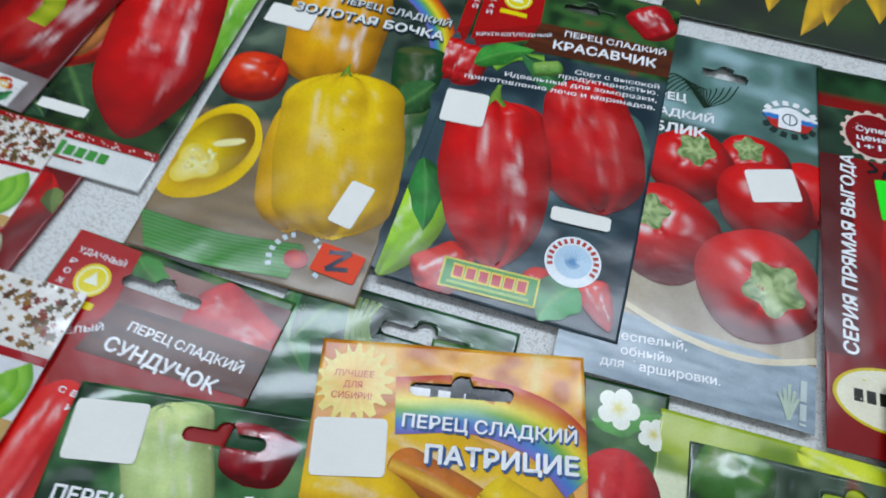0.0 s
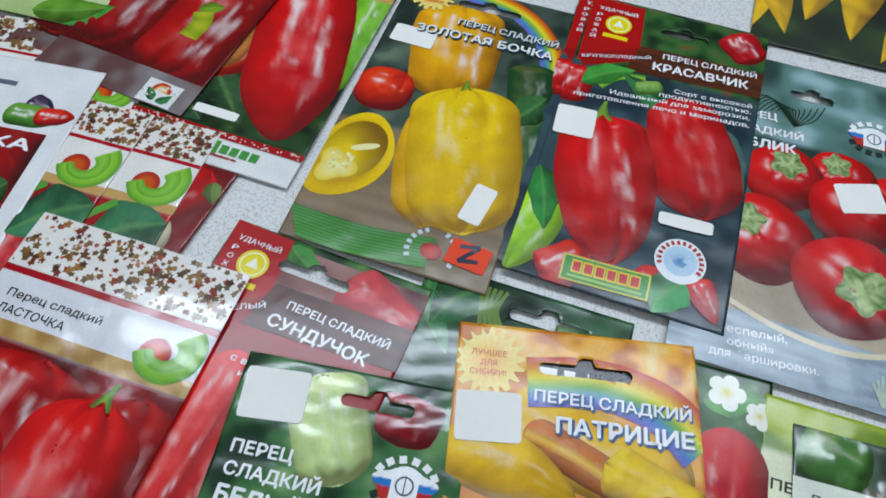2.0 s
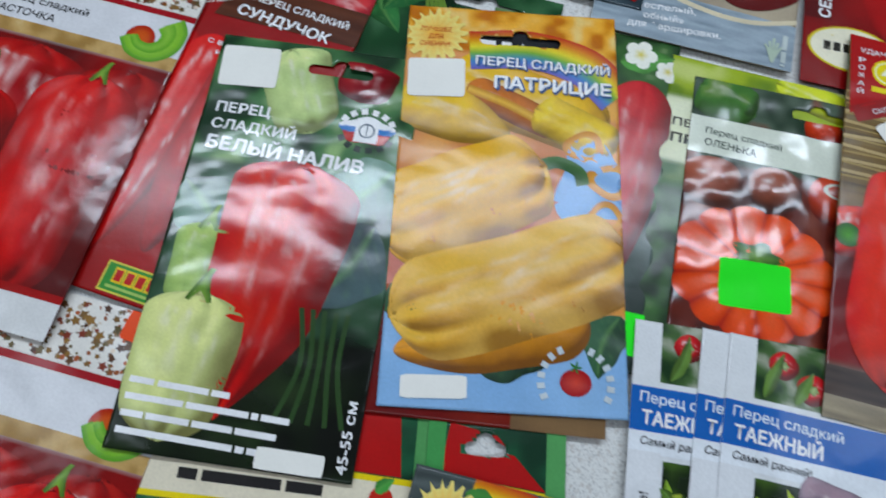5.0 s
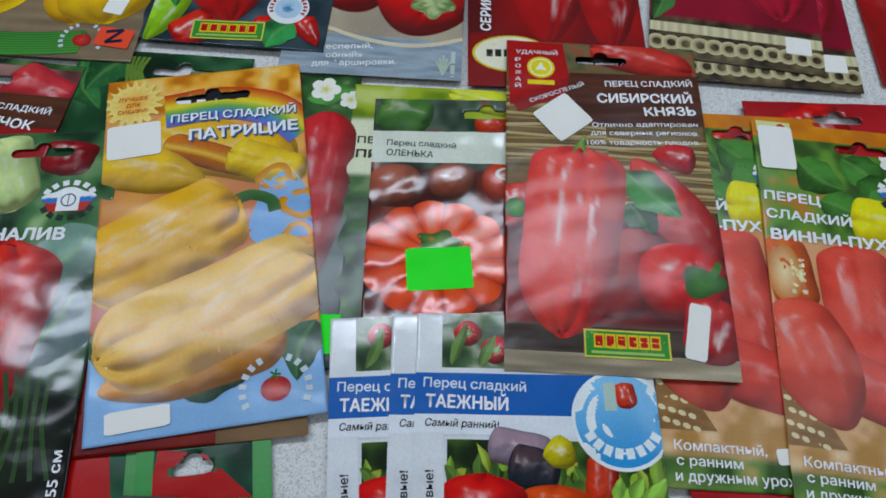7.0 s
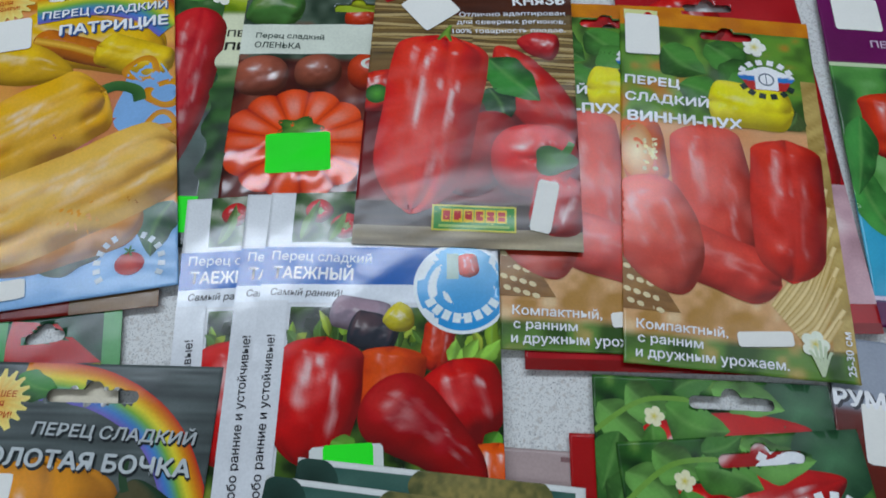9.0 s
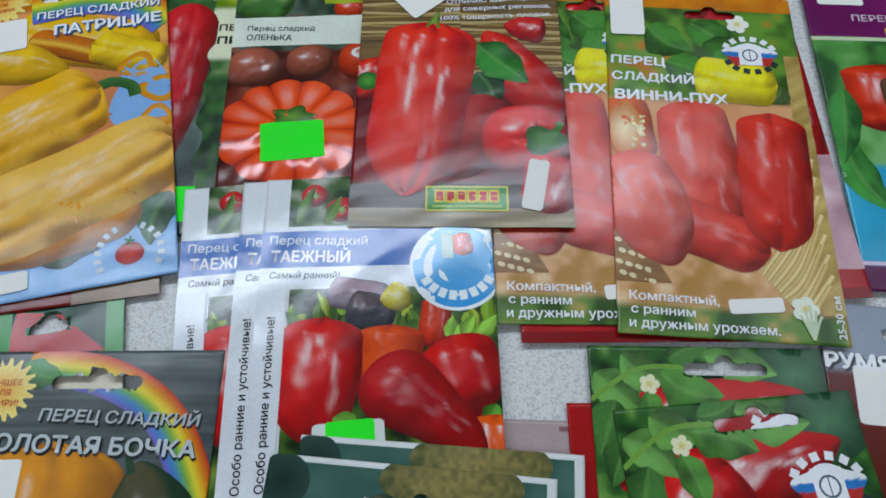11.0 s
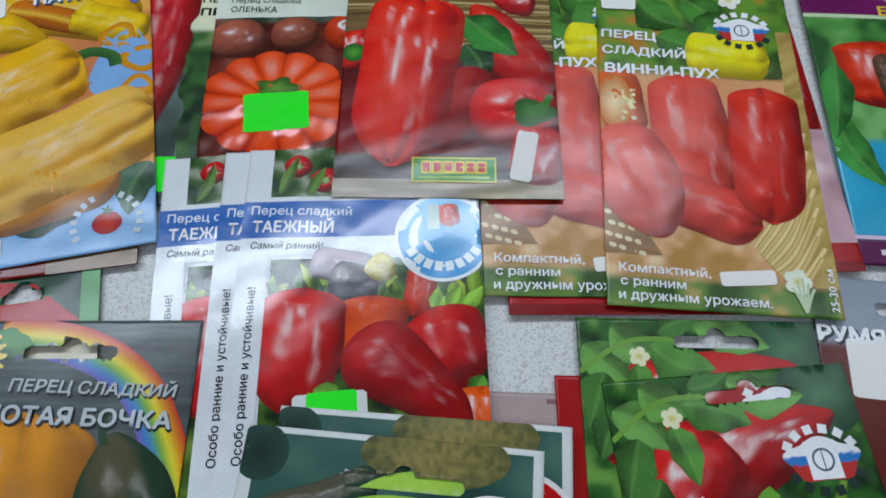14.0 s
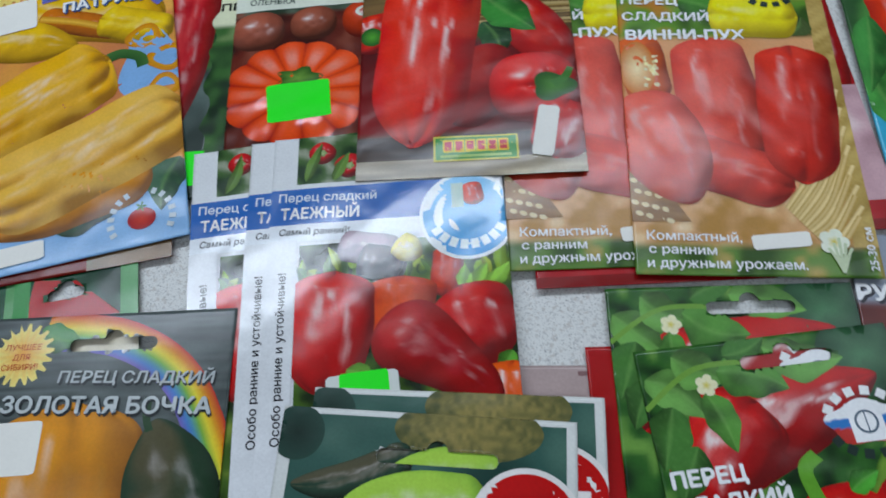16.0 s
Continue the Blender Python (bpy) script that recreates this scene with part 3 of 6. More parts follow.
def flag_logo(pk, p, size=11.0):
    """White, blue and red map shape with a square emblem between two arcs of plain blocks."""
    base = pk.polar("maker_logo", p, lambda a: size * (1.0 + 0.10 * np.sin(5 * a)), lambda r, a: np.where((r * np.sin(a) > 0.22)[..., None], lin("f0f0f0"), np.where((r * np.sin(a) > -0.22)[..., None], lin("3a7ec4"), lin("c23a34"))), squash=0.55, rings=9, spokes=48)
    pk.tilted("logo_square", p, size * 0.86, size * 0.98, 0, lin("f4f4f4")).parent = base
    pk.polar("logo_ring", p, size * 0.30, lin("5a6a78"), inner=0.8, rings=2).parent = base
    pk.tilted("logo_line", p, 0.5, size * 0.6, 0, lin("5a6a78")).parent = base
    for k in range(6):
        for sign in (1, -1):
            a = radians(90 + (k - 2.5) * 24) * sign
            at = (p[0] + size * 1.0 * math.cos(a) / pk.w, p[1] - size * 0.80 * math.sin(a) / pk.h)
            pk.tilted("logo_block", at, size * 0.24, size * 0.24, math.degrees(a) - 90, lin("f0f0ec") if sign > 0 else lin("2a3a34")).parent = base


def ring_logo(pk, p, size=13.0):
    """Plain red disc with green tuft between two arcs of pale blocks."""
    base = pk.polar("maker_logo", p, size * 0.42, lambda r, a: blend(lin("d84a3a"), lin("a8202a"), r), squash=0.85)
    pk.polar("logo_tuft", (p[0], p[1] - 0.40 * size / pk.h), lambda a: size * 0.17 * (0.6 + 0.4 * np.cos(5 * a)), lin("3a7a34")).parent = base
    for k in range(14):
        a = radians(205 - k * 17.7)
        if 80 < math.degrees(a) < 100:
            continue
        at = (p[0] + size * 0.92 * math.cos(a) / pk.w, p[1] - size * 0.92 * math.sin(a) / pk.h)
        pk.tilted("logo_block", at, size * 0.15, size * 0.20, math.degrees(a) - 90, lin("c8d2d6")).parent = base


def ornament(pk, x0, y0, x1, y1, seed=1):
    pk.rect("ornament_band", x0, y0, x1, y1, lin("e6e2da"))
    pk.dots("ornament_pattern", x0 + 0.01, y0 + 0.004, x1 - 0.01, y1 - 0.004, 170, ["6a4a30", "8a6a44", "5a3a28", "96703c", "8a4030", "6a5a38"], 1.3, 2.7, seed, 0.75, 10, 0.45)
    pk.dots("ornament_pattern", x0 + 0.01, y0 + 0.004, x1 - 0.01, y1 - 0.004, 130, ["b4613e", "9a5a3a", "d8c8b4", "7a6a4a"], 0.5, 1.3, seed + 3, 0.5, 7)


def green_logo(pk, p, size):
    """Green bowl of nested crescents about a red fruit."""
    pk.polar("maker_logo", (p[0] - 0.28 * size / pk.w, p[1] + 0.22 * size / pk.h), size * 0.46, lambda r, a: blend(lin("d8602e"), lin("b02a20"), step(r, 0.3, 1)))
    for k, (r, w, code) in enumerate(((0.80, 0.30, "4f9a28"), (0.66, 0.30, "7cba34"), (0.52, 0.24, "5aa62c"))):
        arc = [(p[0] + size * r * math.cos(radians(t)) / pk.w, p[1] - size * r * 0.95 * math.sin(radians(t)) / pk.h) for t in (-160, -120, -75, -30, 15, 50)]
        pk.band("maker_logo", arc, size * w, lambda s, c, code=code: blend(lin(code), lin("a4d256"), 0.5 * (1 - np.abs(c)) + 0.2 * s), -1.1)


# ---- the packets, from the far edge of the table to the near one ----
# dark carton with sunflowers along the far edge
pk = Packet("dark green carton printed with large yellow sunflower petals", 264, 305, -14.5, 300, 150, 0.6, foliage("0c140c", "1c2c14", "33501e", 26, 5), wrinkle=0.4, mat=PAPER, seed=70, group="")
pk.thing.name = "sunflower_carton"
tagged(pk.thing, category="carton")
for k in range(8):
    x = -0.01 + 0.060 * k
    pk.leaf((x + 0.03, 0.10), (x + 0.015 * math.sin(2.3 * k), 0.90 + 0.07 * math.sin(1.7 * k + 1)), 33, "dc9a14", 3 + k, "e4a828")
pk.leaf((0.96, 0.72), (0.47, 0.93), 44, "2c4a20", 6, "6a8a54")
pk.leaf((0.62, 0.52), (0.40, 0.80), 24, "24401a", 8)

# glossy clear bags with red peppers, beside the garden packet
for k, (dx, dy) in enumerate(((-24, 7), (0, 0))):
    pk = Packet("clear glossy seed bag printed with dark red peppers", -208 + dx, 287 + dy, -20, 90, 180, 2.2 + k, plain("7e1016", "3a0a10", 22, 4 + k), wrinkle=1.8, seed=40 + k)
    pk.pepper((0.24, 0.40), (0.20, 0.87), 54, "8e1016", "block", 3, seed=2, shine=0.7)
    pk.pepper((0.76, 0.42), (0.70, 0.90), 50, "9c1016", "block", 3, seed=5, shine=0.8)
    pk.leaf((0.62, 0.62), (0.76, 0.58), 9, "6a8a1e", 4)
    pk.band("printed_stem", [(0.66, 0.625), (0.70, 0.67), (0.69, 0.735)], 11, lambda along, across: blend(lin("6a8a1c"), lin("b8bc3c"), 0.8 - 0.5 * across ** 2 + 0.2 * np.sin(14 * along)))
    pk.rect("bag_foot", 0.0, 0.885, 1, 1, on(pk, foliage("6a4a48", "857a78", "a09a98", 20, 3)))
    pk.tilted("maker_logo", (0.80, 0.955), 20, 15, 0, lin("e2e2de"))
    pk.polar("maker_logo", (0.80, 0.948), 5.5, lambda r, a: np.where((r * np.sin(a) > -0.1)[..., None], blend(lin("e8c070"), lin("c8442e"), step(r, 0.55, 0.7)), lin("e2e2de")), spokes=48, rings=8)
    pk.leaf((0.79, 0.985), (0.72, 0.945), 5, "2e7a44", 3)
    pk.leaf((0.81, 0.985), (0.88, 0.950), 5, "2e7a44", 5)

# garden packet with one long glossy pepper
pk = Packet("seed packet with one long red pepper and white foot strip", -158, 252, -15.8, 97, 187, 1.2, bands((0, foliage("10200f", "2c4a24", "6a8a54", 13, 8)), (0.91, plain("e4e4e0"))), wrinkle=0.7, seed=41)
pk.leaf((0.30, 0.70), (0.60, 0.86), 22, "2a4a2a", 2)
pk.leaf((0.16, 0.80), (0.40, 0.88), 18, "22402a", 4)
pk.pepper((0.14, 0.38), (0.33, 0.72), 42, "c8341c", "bell", 2, seed=8)
pk.pepper((0.19, 0.44), (0.32, 0.69), 26, "d88a52", "round", 1, shine=0.2, seed=9, name="printed_cut_pepper")
pk.dots("printed_seeds", 0.20, 0.50, 0.31, 0.64, 30, ["f0dcae", "b8481e", "e8b060"], 1.0, 2.2, 6)
pk.pepper((0.93, 0.20), (0.96, 0.66), 26, "6fae35", "long", 2, seed=3)
pk.pepper((0.52, 0.26), (0.81, 0.875), 49, "c0141c", "long", 2, seed=1, shine=1.1, shape=(0.94, 1.10, 0.70, 0.10, 0.34))
ornament(pk, 0, 0, 1, 0.12, 9)
pk.rect("red_band", 0, 0.125, 1, 0.14, lin("a82028"))
pk.rect("title_strip", 0, 0.14, 1, 0.245, lin("dedede"))
pk.rect("gold_band", 0, 0.245, 1, 0.28, lin("cba468"))
green_logo(pk, (0.82, 0.205), 14)
pk.label((0.45, 0.84), 24, 5.5, 0)
pk.rect("red_band", 0, 0.893, 1, 0.915, lin("a8161c"))
pk.dots("red_band_pattern", 0.01, 0.897, 0.99, 0.911, 70, ["e8c8c0"], 0.4, 0.7, 3)
for k in range(5):
    pk.tilted("maker_word", (0.55 + 0.055 * k, 0.945), 4.2, 5 + (k == 0) * 3, 0, lin("4a9a44"))
pk.bars((0.52, 0.972), (0.70, 0.972), 1.2, lin("a84a44"), 2, 3)

# packets fanned out along the far side, at their left the ornate ones
pk = Packet("clear sachet printed with red pepper halves", -237, 87, -20, 95, 185, 0.8, plain("8a1a1c", "5a2020", 24, 3), wrinkle=1.5, seed=42)
pk.pepper((0.86, 0.03), (0.62, 0.26), 40, "b8161c", "bell", 3, seed=2)
pk.pepper((0.85, 0.20), (0.66, 0.33), 30, "e2d9b4", "round", 1, shine=0.2, seed=3, name="printed_cut_pepper")
pk.leaf((0.92, 0.06), (0.99, 0.12), 9, "6a7a44", 3)

for k, (x, y, turn, w, h, level) in enumerate(((-278, 152, -9, 97, 185, 2.0), (-264, 127, -13, 80, 140, 2.9), (-229, 120, -13, 80, 140, 1.8))):
    pk = Packet("white seed packet with brown floral band and round green emblem", x, y, turn, w, h, level, bands((0, plain("e6e2da")), (0.36, plain("b4171c", "7a1014", 20, 5 + k))), slot=(0.5, 0.07, 22) if k == 0 else None, wrinkle=0.8, seed=43 + k, group="ornate seed packets")
    ornament(pk, 0, 0, 1, 0.12 if k == 0 else 0.15, k)
    pk.rect("red_band", 0, 0.125 if k == 0 else 0.155, 1, 0.135 if k == 0 else 0.17, lin("b3202a"))
    pk.rect("gold_band", 0, 0.27 if k == 0 else 0.33, 1, 0.30 if k == 0 else 0.365, lin("c8a064"))
    if k:
        pk.pepper((0.25, 0.42), (0.30, 0.80), 34, "c2181c", "bell", 3, stem=14, seed=4 + k)
        pk.pepper((0.72, 0.50), (0.72, 0.86), 34, "b4141c", "bell", 3, seed=6 + k)
        pk.leaf((1.0, 0.40), (0.62, 0.58), 30, "2e6a44", 3)
        pk.band("printed_stalk", [(0.40, 0.54), (0.55, 0.44), (0.66, 0.37)], 4.0, lin("5aa03a"))
        green_logo(pk, (0.80, 0.255), 15)
    else:
        green_logo(pk, (0.84, 0.20), 14)

pk = Packet("white-bordered seed packet with red and pale peppers", -302, 127, -8, 97, 185, 3.6, plain("e2e2e0"), wrinkle=0.6, seed=46)
pk.rect("printed_picture", 0.0, 0.24, 0.90, 0.97, on(pk, foliage("3a0c10", "8c1418", "a83a30", 22, 4)))
pk.pepper((0.62, 0.30), (0.60, 0.66), 44, "aa141c", "bell", 3, seed=2)
pk.pepper((0.30, 0.50), (0.40, 0.80), 50, "b8161c", "bell", 3, seed=4)
pk.pepper((0.62, 0.66), (0.80, 0.88), 30, "d8d878", "bell", 2, seed=5)
pk.leaf((0.86, 0.40), (0.66, 0.50), 20, "2e5a2c", 3)
pk.text("СНЕЖКА", (0.12, 0.285), (0.86, 0.285), 6.2, bold=0.03)
pk.bars((0.1, 0.10), (0.60, 0.10), 3.0, lin("66707a"), 3, 2)
for k, (a, b, w, c) in enumerate((((0.70, 0.14), (0.86, 0.17), 12, "2a2a4a"), ((0.62, 0.19), (0.92, 0.19), 14, "4a8a34"), ((0.78, 0.19), (0.98, 0.17), 11, "c2281c"))):
    pk.pepper(a, b, w, c, "long", 2, seed=k + 3)
pk.flower((0.75, 0.90), 9)

pk = Packet("pale green seed packet with leaf print", -291, 300, -12, 97, 100, 3.4, plain("a8c07a", "d4dcb0", 26, 6), wrinkle=0.8, seed=47)
pk.text("ЖЕЛТАЯ", (0.20, 0.78), (0.66, 0.74), 5.0, lin("24402a"), 0.02)
pk.leaf((0.60, 0.98), (0.98, 0.80), 22, "3f8a34", 3)
pk.leaf((0.55, 0.95), (0.95, 0.82), 20, "5a8a2a", 5)


def swallow_packet(x, y, turn, level, seed, title):
    """Ornate packet with a white title band over red peppers."""
    pk = Packet("seed packet with floral band, white title strip and red peppers", x, y, turn, 102, 185, level, bands((0, plain("dedad4")), (0.31, plain("9a1418", "4a0c10", 24, seed))), wrinkle=2.2, mat=CELLO, seed=seed, group="ornate seed packets")
    ornament(pk, 0, 0, 1, 0.145, seed)
    pk.rect("red_band", 0, 0.148, 1, 0.165, lin("a82028"))
    pk.rect("title_strip", 0, 0.168, 1, 0.275, lin("dadadc"))
    pk.rect("gold_band", 0, 0.275, 1, 0.312, on(pk, foliage("a8824a", "c8a46a", "d8c090", 8, 3)))
    if title:
        pk.text("Перец сладкий", (0.09, 0.213), (0.53, 0.213), 3.6, lin("2a2a2c"), 0.012)
        pk.text("ЛАСТОЧКА", (0.09, 0.252), (0.40, 0.252), 3.8, lin("2a2a2c"), 0.012)
    pk.pepper((0.40, 0.33), (0.36, 0.62), 52, "a3141b", "bell", 3, seed=4)
    pk.pepper((0.86, 0.34), (0.84, 0.66), 44, "951218", "bell", 3, seed=6)
    pk.pepper((0.72, 0.375), (0.70, 0.94), 47, "be161d", "bell", 3, stem=8, seed=2, shine=0.5)
    pk.pepper((0.22, 0.46), (0.22, 0.96), 50, "bb151c", "bell", 3, stem=8, seed=8, shine=0.5)
    pk.leaf((0.02, 0.36), (0.28, 0.45), 20, "2e5a2c", 5)
    green_logo(pk, (0.84, 0.225), 15)
    pk.rect("foot_strip", 0, 0.915, 1, 1.0, lin("dcdcda"))
    pk.rect("red_band", 0, 0.90, 1, 0.918, lin("a8161c"))
    for k in range(5):
        pk.tilted("maker_word", (0.52 + 0.055 * k, 0.948), 4.2, 5, 0, lin("4a9a44"))
    return pk


swallow_packet(-215.6, 23, -14.5, 5, 48, True)
pk = swallow_packet(-203, -149, -14.5, 0.9, 49, False)
pk.label((0.83, 0.02), 24, 18, -4, lin("f0562a"), NEON, "price_sticker", "fluorescent orange price sticker")

# golden barrel packets: yellow peppers under a rainbow
def barrel_packet(x, y, turn, w, h, level, seed, far):
    pk = Packet("seed packet with yellow bell peppers, cucumbers and a rainbow" if far else "grey seed packet with rainbow and yellow pepper", x, y, turn, w, h, level,
                bands((0, foliage("26342c", "48584c", "72826e", 14, seed)), (0.60, fibres("6a5a48", "a08a6c", 4, 0, 7))) if far else fibres("2c3434", "6a7472", 1.5, 0, seed), slot=(0.51, 0.07, 36), wrinkle=0.9, seed=seed, group="rainbow seed packets")
    pk.rainbow([(0.22, 0.035), (0.55, 0.06), (0.82, 0.16), (1.0, 0.36)] if not far else [(0.30, 0.01), (0.66, 0.05), (0.88, 0.15), (0.99, 0.30)], 16 if not far else 13)
    if far:
        pk.pepper((0.86, 0.25), (0.93, 0.47), 26, "1e4a24", "block", 1, seed=5, shine=0.4, name="printed_cucumber")
        pk.pepper((0.92, 0.44), (0.99, 0.70), 24, "2c5a30", "block", 1, seed=6, shine=0.4, name="printed_cucumber")
        pk.leaf((0.98, 0.36), (0.80, 0.50), 18, "2c5a2c", 4)
        pk.pepper((0.36, 0.08), (0.48, 0.46), 48, "e0980f", "bell", 3, seed=2)
        pk.top_pepper((0.15, 0.475), 16, "cc3414", 0.95, 0, 3, cap=0, dent=(0.5, 0.6))
        pk.polar("printed_cut_pepper", (0.145, 0.72), lambda a: 19 * (1 + 0.05 * np.cos(3 * a)), lambda r, a: blend(lin("c89a1e"), lin("f2cc1c"), step(r, 0.62, 0.9) * (0.75 + 0.25 * np.sin(a + 0.6))), 1.45, -16, rings=12, spokes=56)
        pk.polar("printed_cut_pepper", (0.155, 0.70), lambda a: 13.5 * (1 + 0.08 * np.cos(2 * a)), lambda r, a: blend(lin("e8c83a"), lin("8a641a"), np.clip(r * 0.7 + 0.45 * np.sin(a + 0.4), 0, 1)), 1.5, -16, rings=10, spokes=56)
        pk.polar("printed_cut_pepper", (0.10, 0.765), lambda a: 9.5 * (1 + 0.2 * np.cos(3 * a)), lambda r, a: blend(lin("f6efb4"), lin("e2c848"), r))
        pk.polar("printed_cut_pepper", (0.20, 0.685), lambda a: 6 * (1 + 0.2 * np.cos(2 * a)), lin("f0e6a8"), 0.4, 24)
        pk.dots("printed_seeds", 0.06, 0.72, 0.17, 0.78, 40, ["f4e8a8", "ecd87a"], 0.8, 1.6, 5)
        pk.pepper((0.46, 0.46), (0.62, 0.87), 36, "e0a410", "bell", 2, seed=7, shine=0.3, shape=(0.8, 1.0, 0.85, 0.3, 0.22))
        pk.pepper((0.56, 0.40), (0.80, 0.86), 55, "e6ae10", "block", 3, stem=5, seed=3, shine=0.45, deep=0.55, fold=1.6, shape=(1.0, 1.04, 0.80, 0.20, 0.20))
        for k in range(9):
            pk.band("printed_onion_leaf", [(0.0 + 0.01 * k, 0.915 + 0.009 * k), (0.35, 0.92 + 0.009 * k), (0.70, 0.90 + 0.009 * k)], 2.6, lambda s, c, k=k: blend(lin("164a1c"), lin("52a044"), 0.8 - 0.7 * c ** 2 + 0.02 * k))
        ring_logo(pk, (0.70, 0.93), 12)
        pk.label((0.83, 0.765), 11, 22, -10)
        pk.label((0.17, 0.255), 24, 13, -2)
        tag = pk.label((0.87, 0.915), 19, 13, -6, lin("f04f22"), NEON, "price_sticker", "fluorescent orange sticker with a dark mark")
        for a, b in (((0.82, 0.895), (0.91, 0.885)), ((0.91, 0.885), (0.83, 0.935)), ((0.83, 0.935), (0.92, 0.925))):
            mark = pk.band("pen_mark", [a, ((a[0] + b[0]) / 2, (a[1] + b[1]) / 2), b], 2.0, lin("1c2440"))
            mark.location.z, mark.parent = 0.0002, tag
    else:
        pk.pepper((0.38, 0.20), (0.40, 0.70), 62, "c4800c", "block", 3, seed=2, shine=0.4)
        pk.pepper((0.73, 0.235), (0.90, 0.56), 34, "1f3d26", "block", 1, seed=5, shine=0.3, bend=0.02, name="printed_cucumber", shape=(0.5, 1.08, 1.0, 0.3, 0.3))
        pk.band("printed_stem", [(0.69, 0.19), (0.69, 0.23), (0.71, 0.26)], 3, lin("2a4a2c"))
        pk.pepper((0.55, 0.55), (0.60, 0.92), 56, "e0b012", "bell", 3, seed=7, shine=0.5)
        pk.leaf((0.20, 0.03), (0.38, 0.06), 12, "3a7a34", 3)
        pk.label((0.17, 0.285), 24, 20, 2)
        # clear film in the slot; its white gleam is put into the colour
        for k in range(3):
            pk.polar("film_gleam", (0.45 + 0.06 * k, 0.066 + 0.006 * (k % 2)), lambda a, k=k: 3.6 * (1 + 0.45 * np.cos(3 * a + k)), lambda r, a: blend(lin("f0f0ee"), lin("8c8c8a"), r * np.abs(np.sin(2 * a))), 0.7, 30 * k, CELLO, label="crumpled clear film in the hanging slot, its gleam painted white")
    pk.sunburst((0.17, 0.065) if far else (0.14, 0.085), 13)
    for k, words in enumerate(("ЛУЧШЕЕ", "ДЛЯ", "СИБИРИ!")):
        at = (0.17, 0.05) if far else (0.14, 0.07)
        half = (0.075, 0.035, 0.075)[k]
        pk.text(words, (at[0] - half, at[1] + 0.022 * k), (at[0] + half, at[1] + 0.022 * k), 2.4, lin("c8502a"), 0.012)
    if far:
        pk.text("ПЕРЕЦ СЛАДКИЙ", (0.37, 0.155), (0.95, 0.155), 4.2, lin("d8dcd8"), 0.02, edge=lin("32404a"))
        pk.text("ЗОЛОТАЯ БОЧКА", (0.16, 0.215), (0.94, 0.205), 5.4, lin("e4e6e2"), 0.03, edge=lin("32404a"))
    else:
        pk.text("ПЕРЕЦ СЛАДКИЙ", (0.31, 0.140), (0.94, 0.155), 4.6, lin("b8bebe"), 0.02, 0.08, edge=lin("1c2426"))
        pk.text("ЗОЛОТАЯ БОЧКА", (0.10, 0.195), (0.94, 0.215), 6.2, lin("c2c8c8"), 0.03, edge=lin("1c2426"))
    return pk


barrel_packet(-65.6, 201, -14.5, 98, 185, 2.6, 50, True)
barrel_packet(-16.5, -224, -13.4, 100, 185, 5.9, 51, False)

# dark leafy packet, mostly covered
pk = Packet("dark green leafy seed packet, mostly covered", -45, 16, -15, 92, 180, 1.2, foliage("0e2a18", "1f4a2a", "4a7a52", 20, 9), slot=(0.62, 0.07, 34), wrinkle=1.5, mat=CELLO, seed=52)
pk.leaf((0.02, 0.02), (0.22, 0.22), 20, "2a6a34", 2)
pk.leaf((0.30, 0.02), (0.10, 0.16), 22, "1f5a2c", 4)
for k in range(5):
    pk.band("printed_stalk", [(0.28 + 0.03 * k, 0.02), (0.30 + 0.02 * k, 0.08), (0.33 + 0.035 * k, 0.15)], 1.8, lin("6a8a3a"))

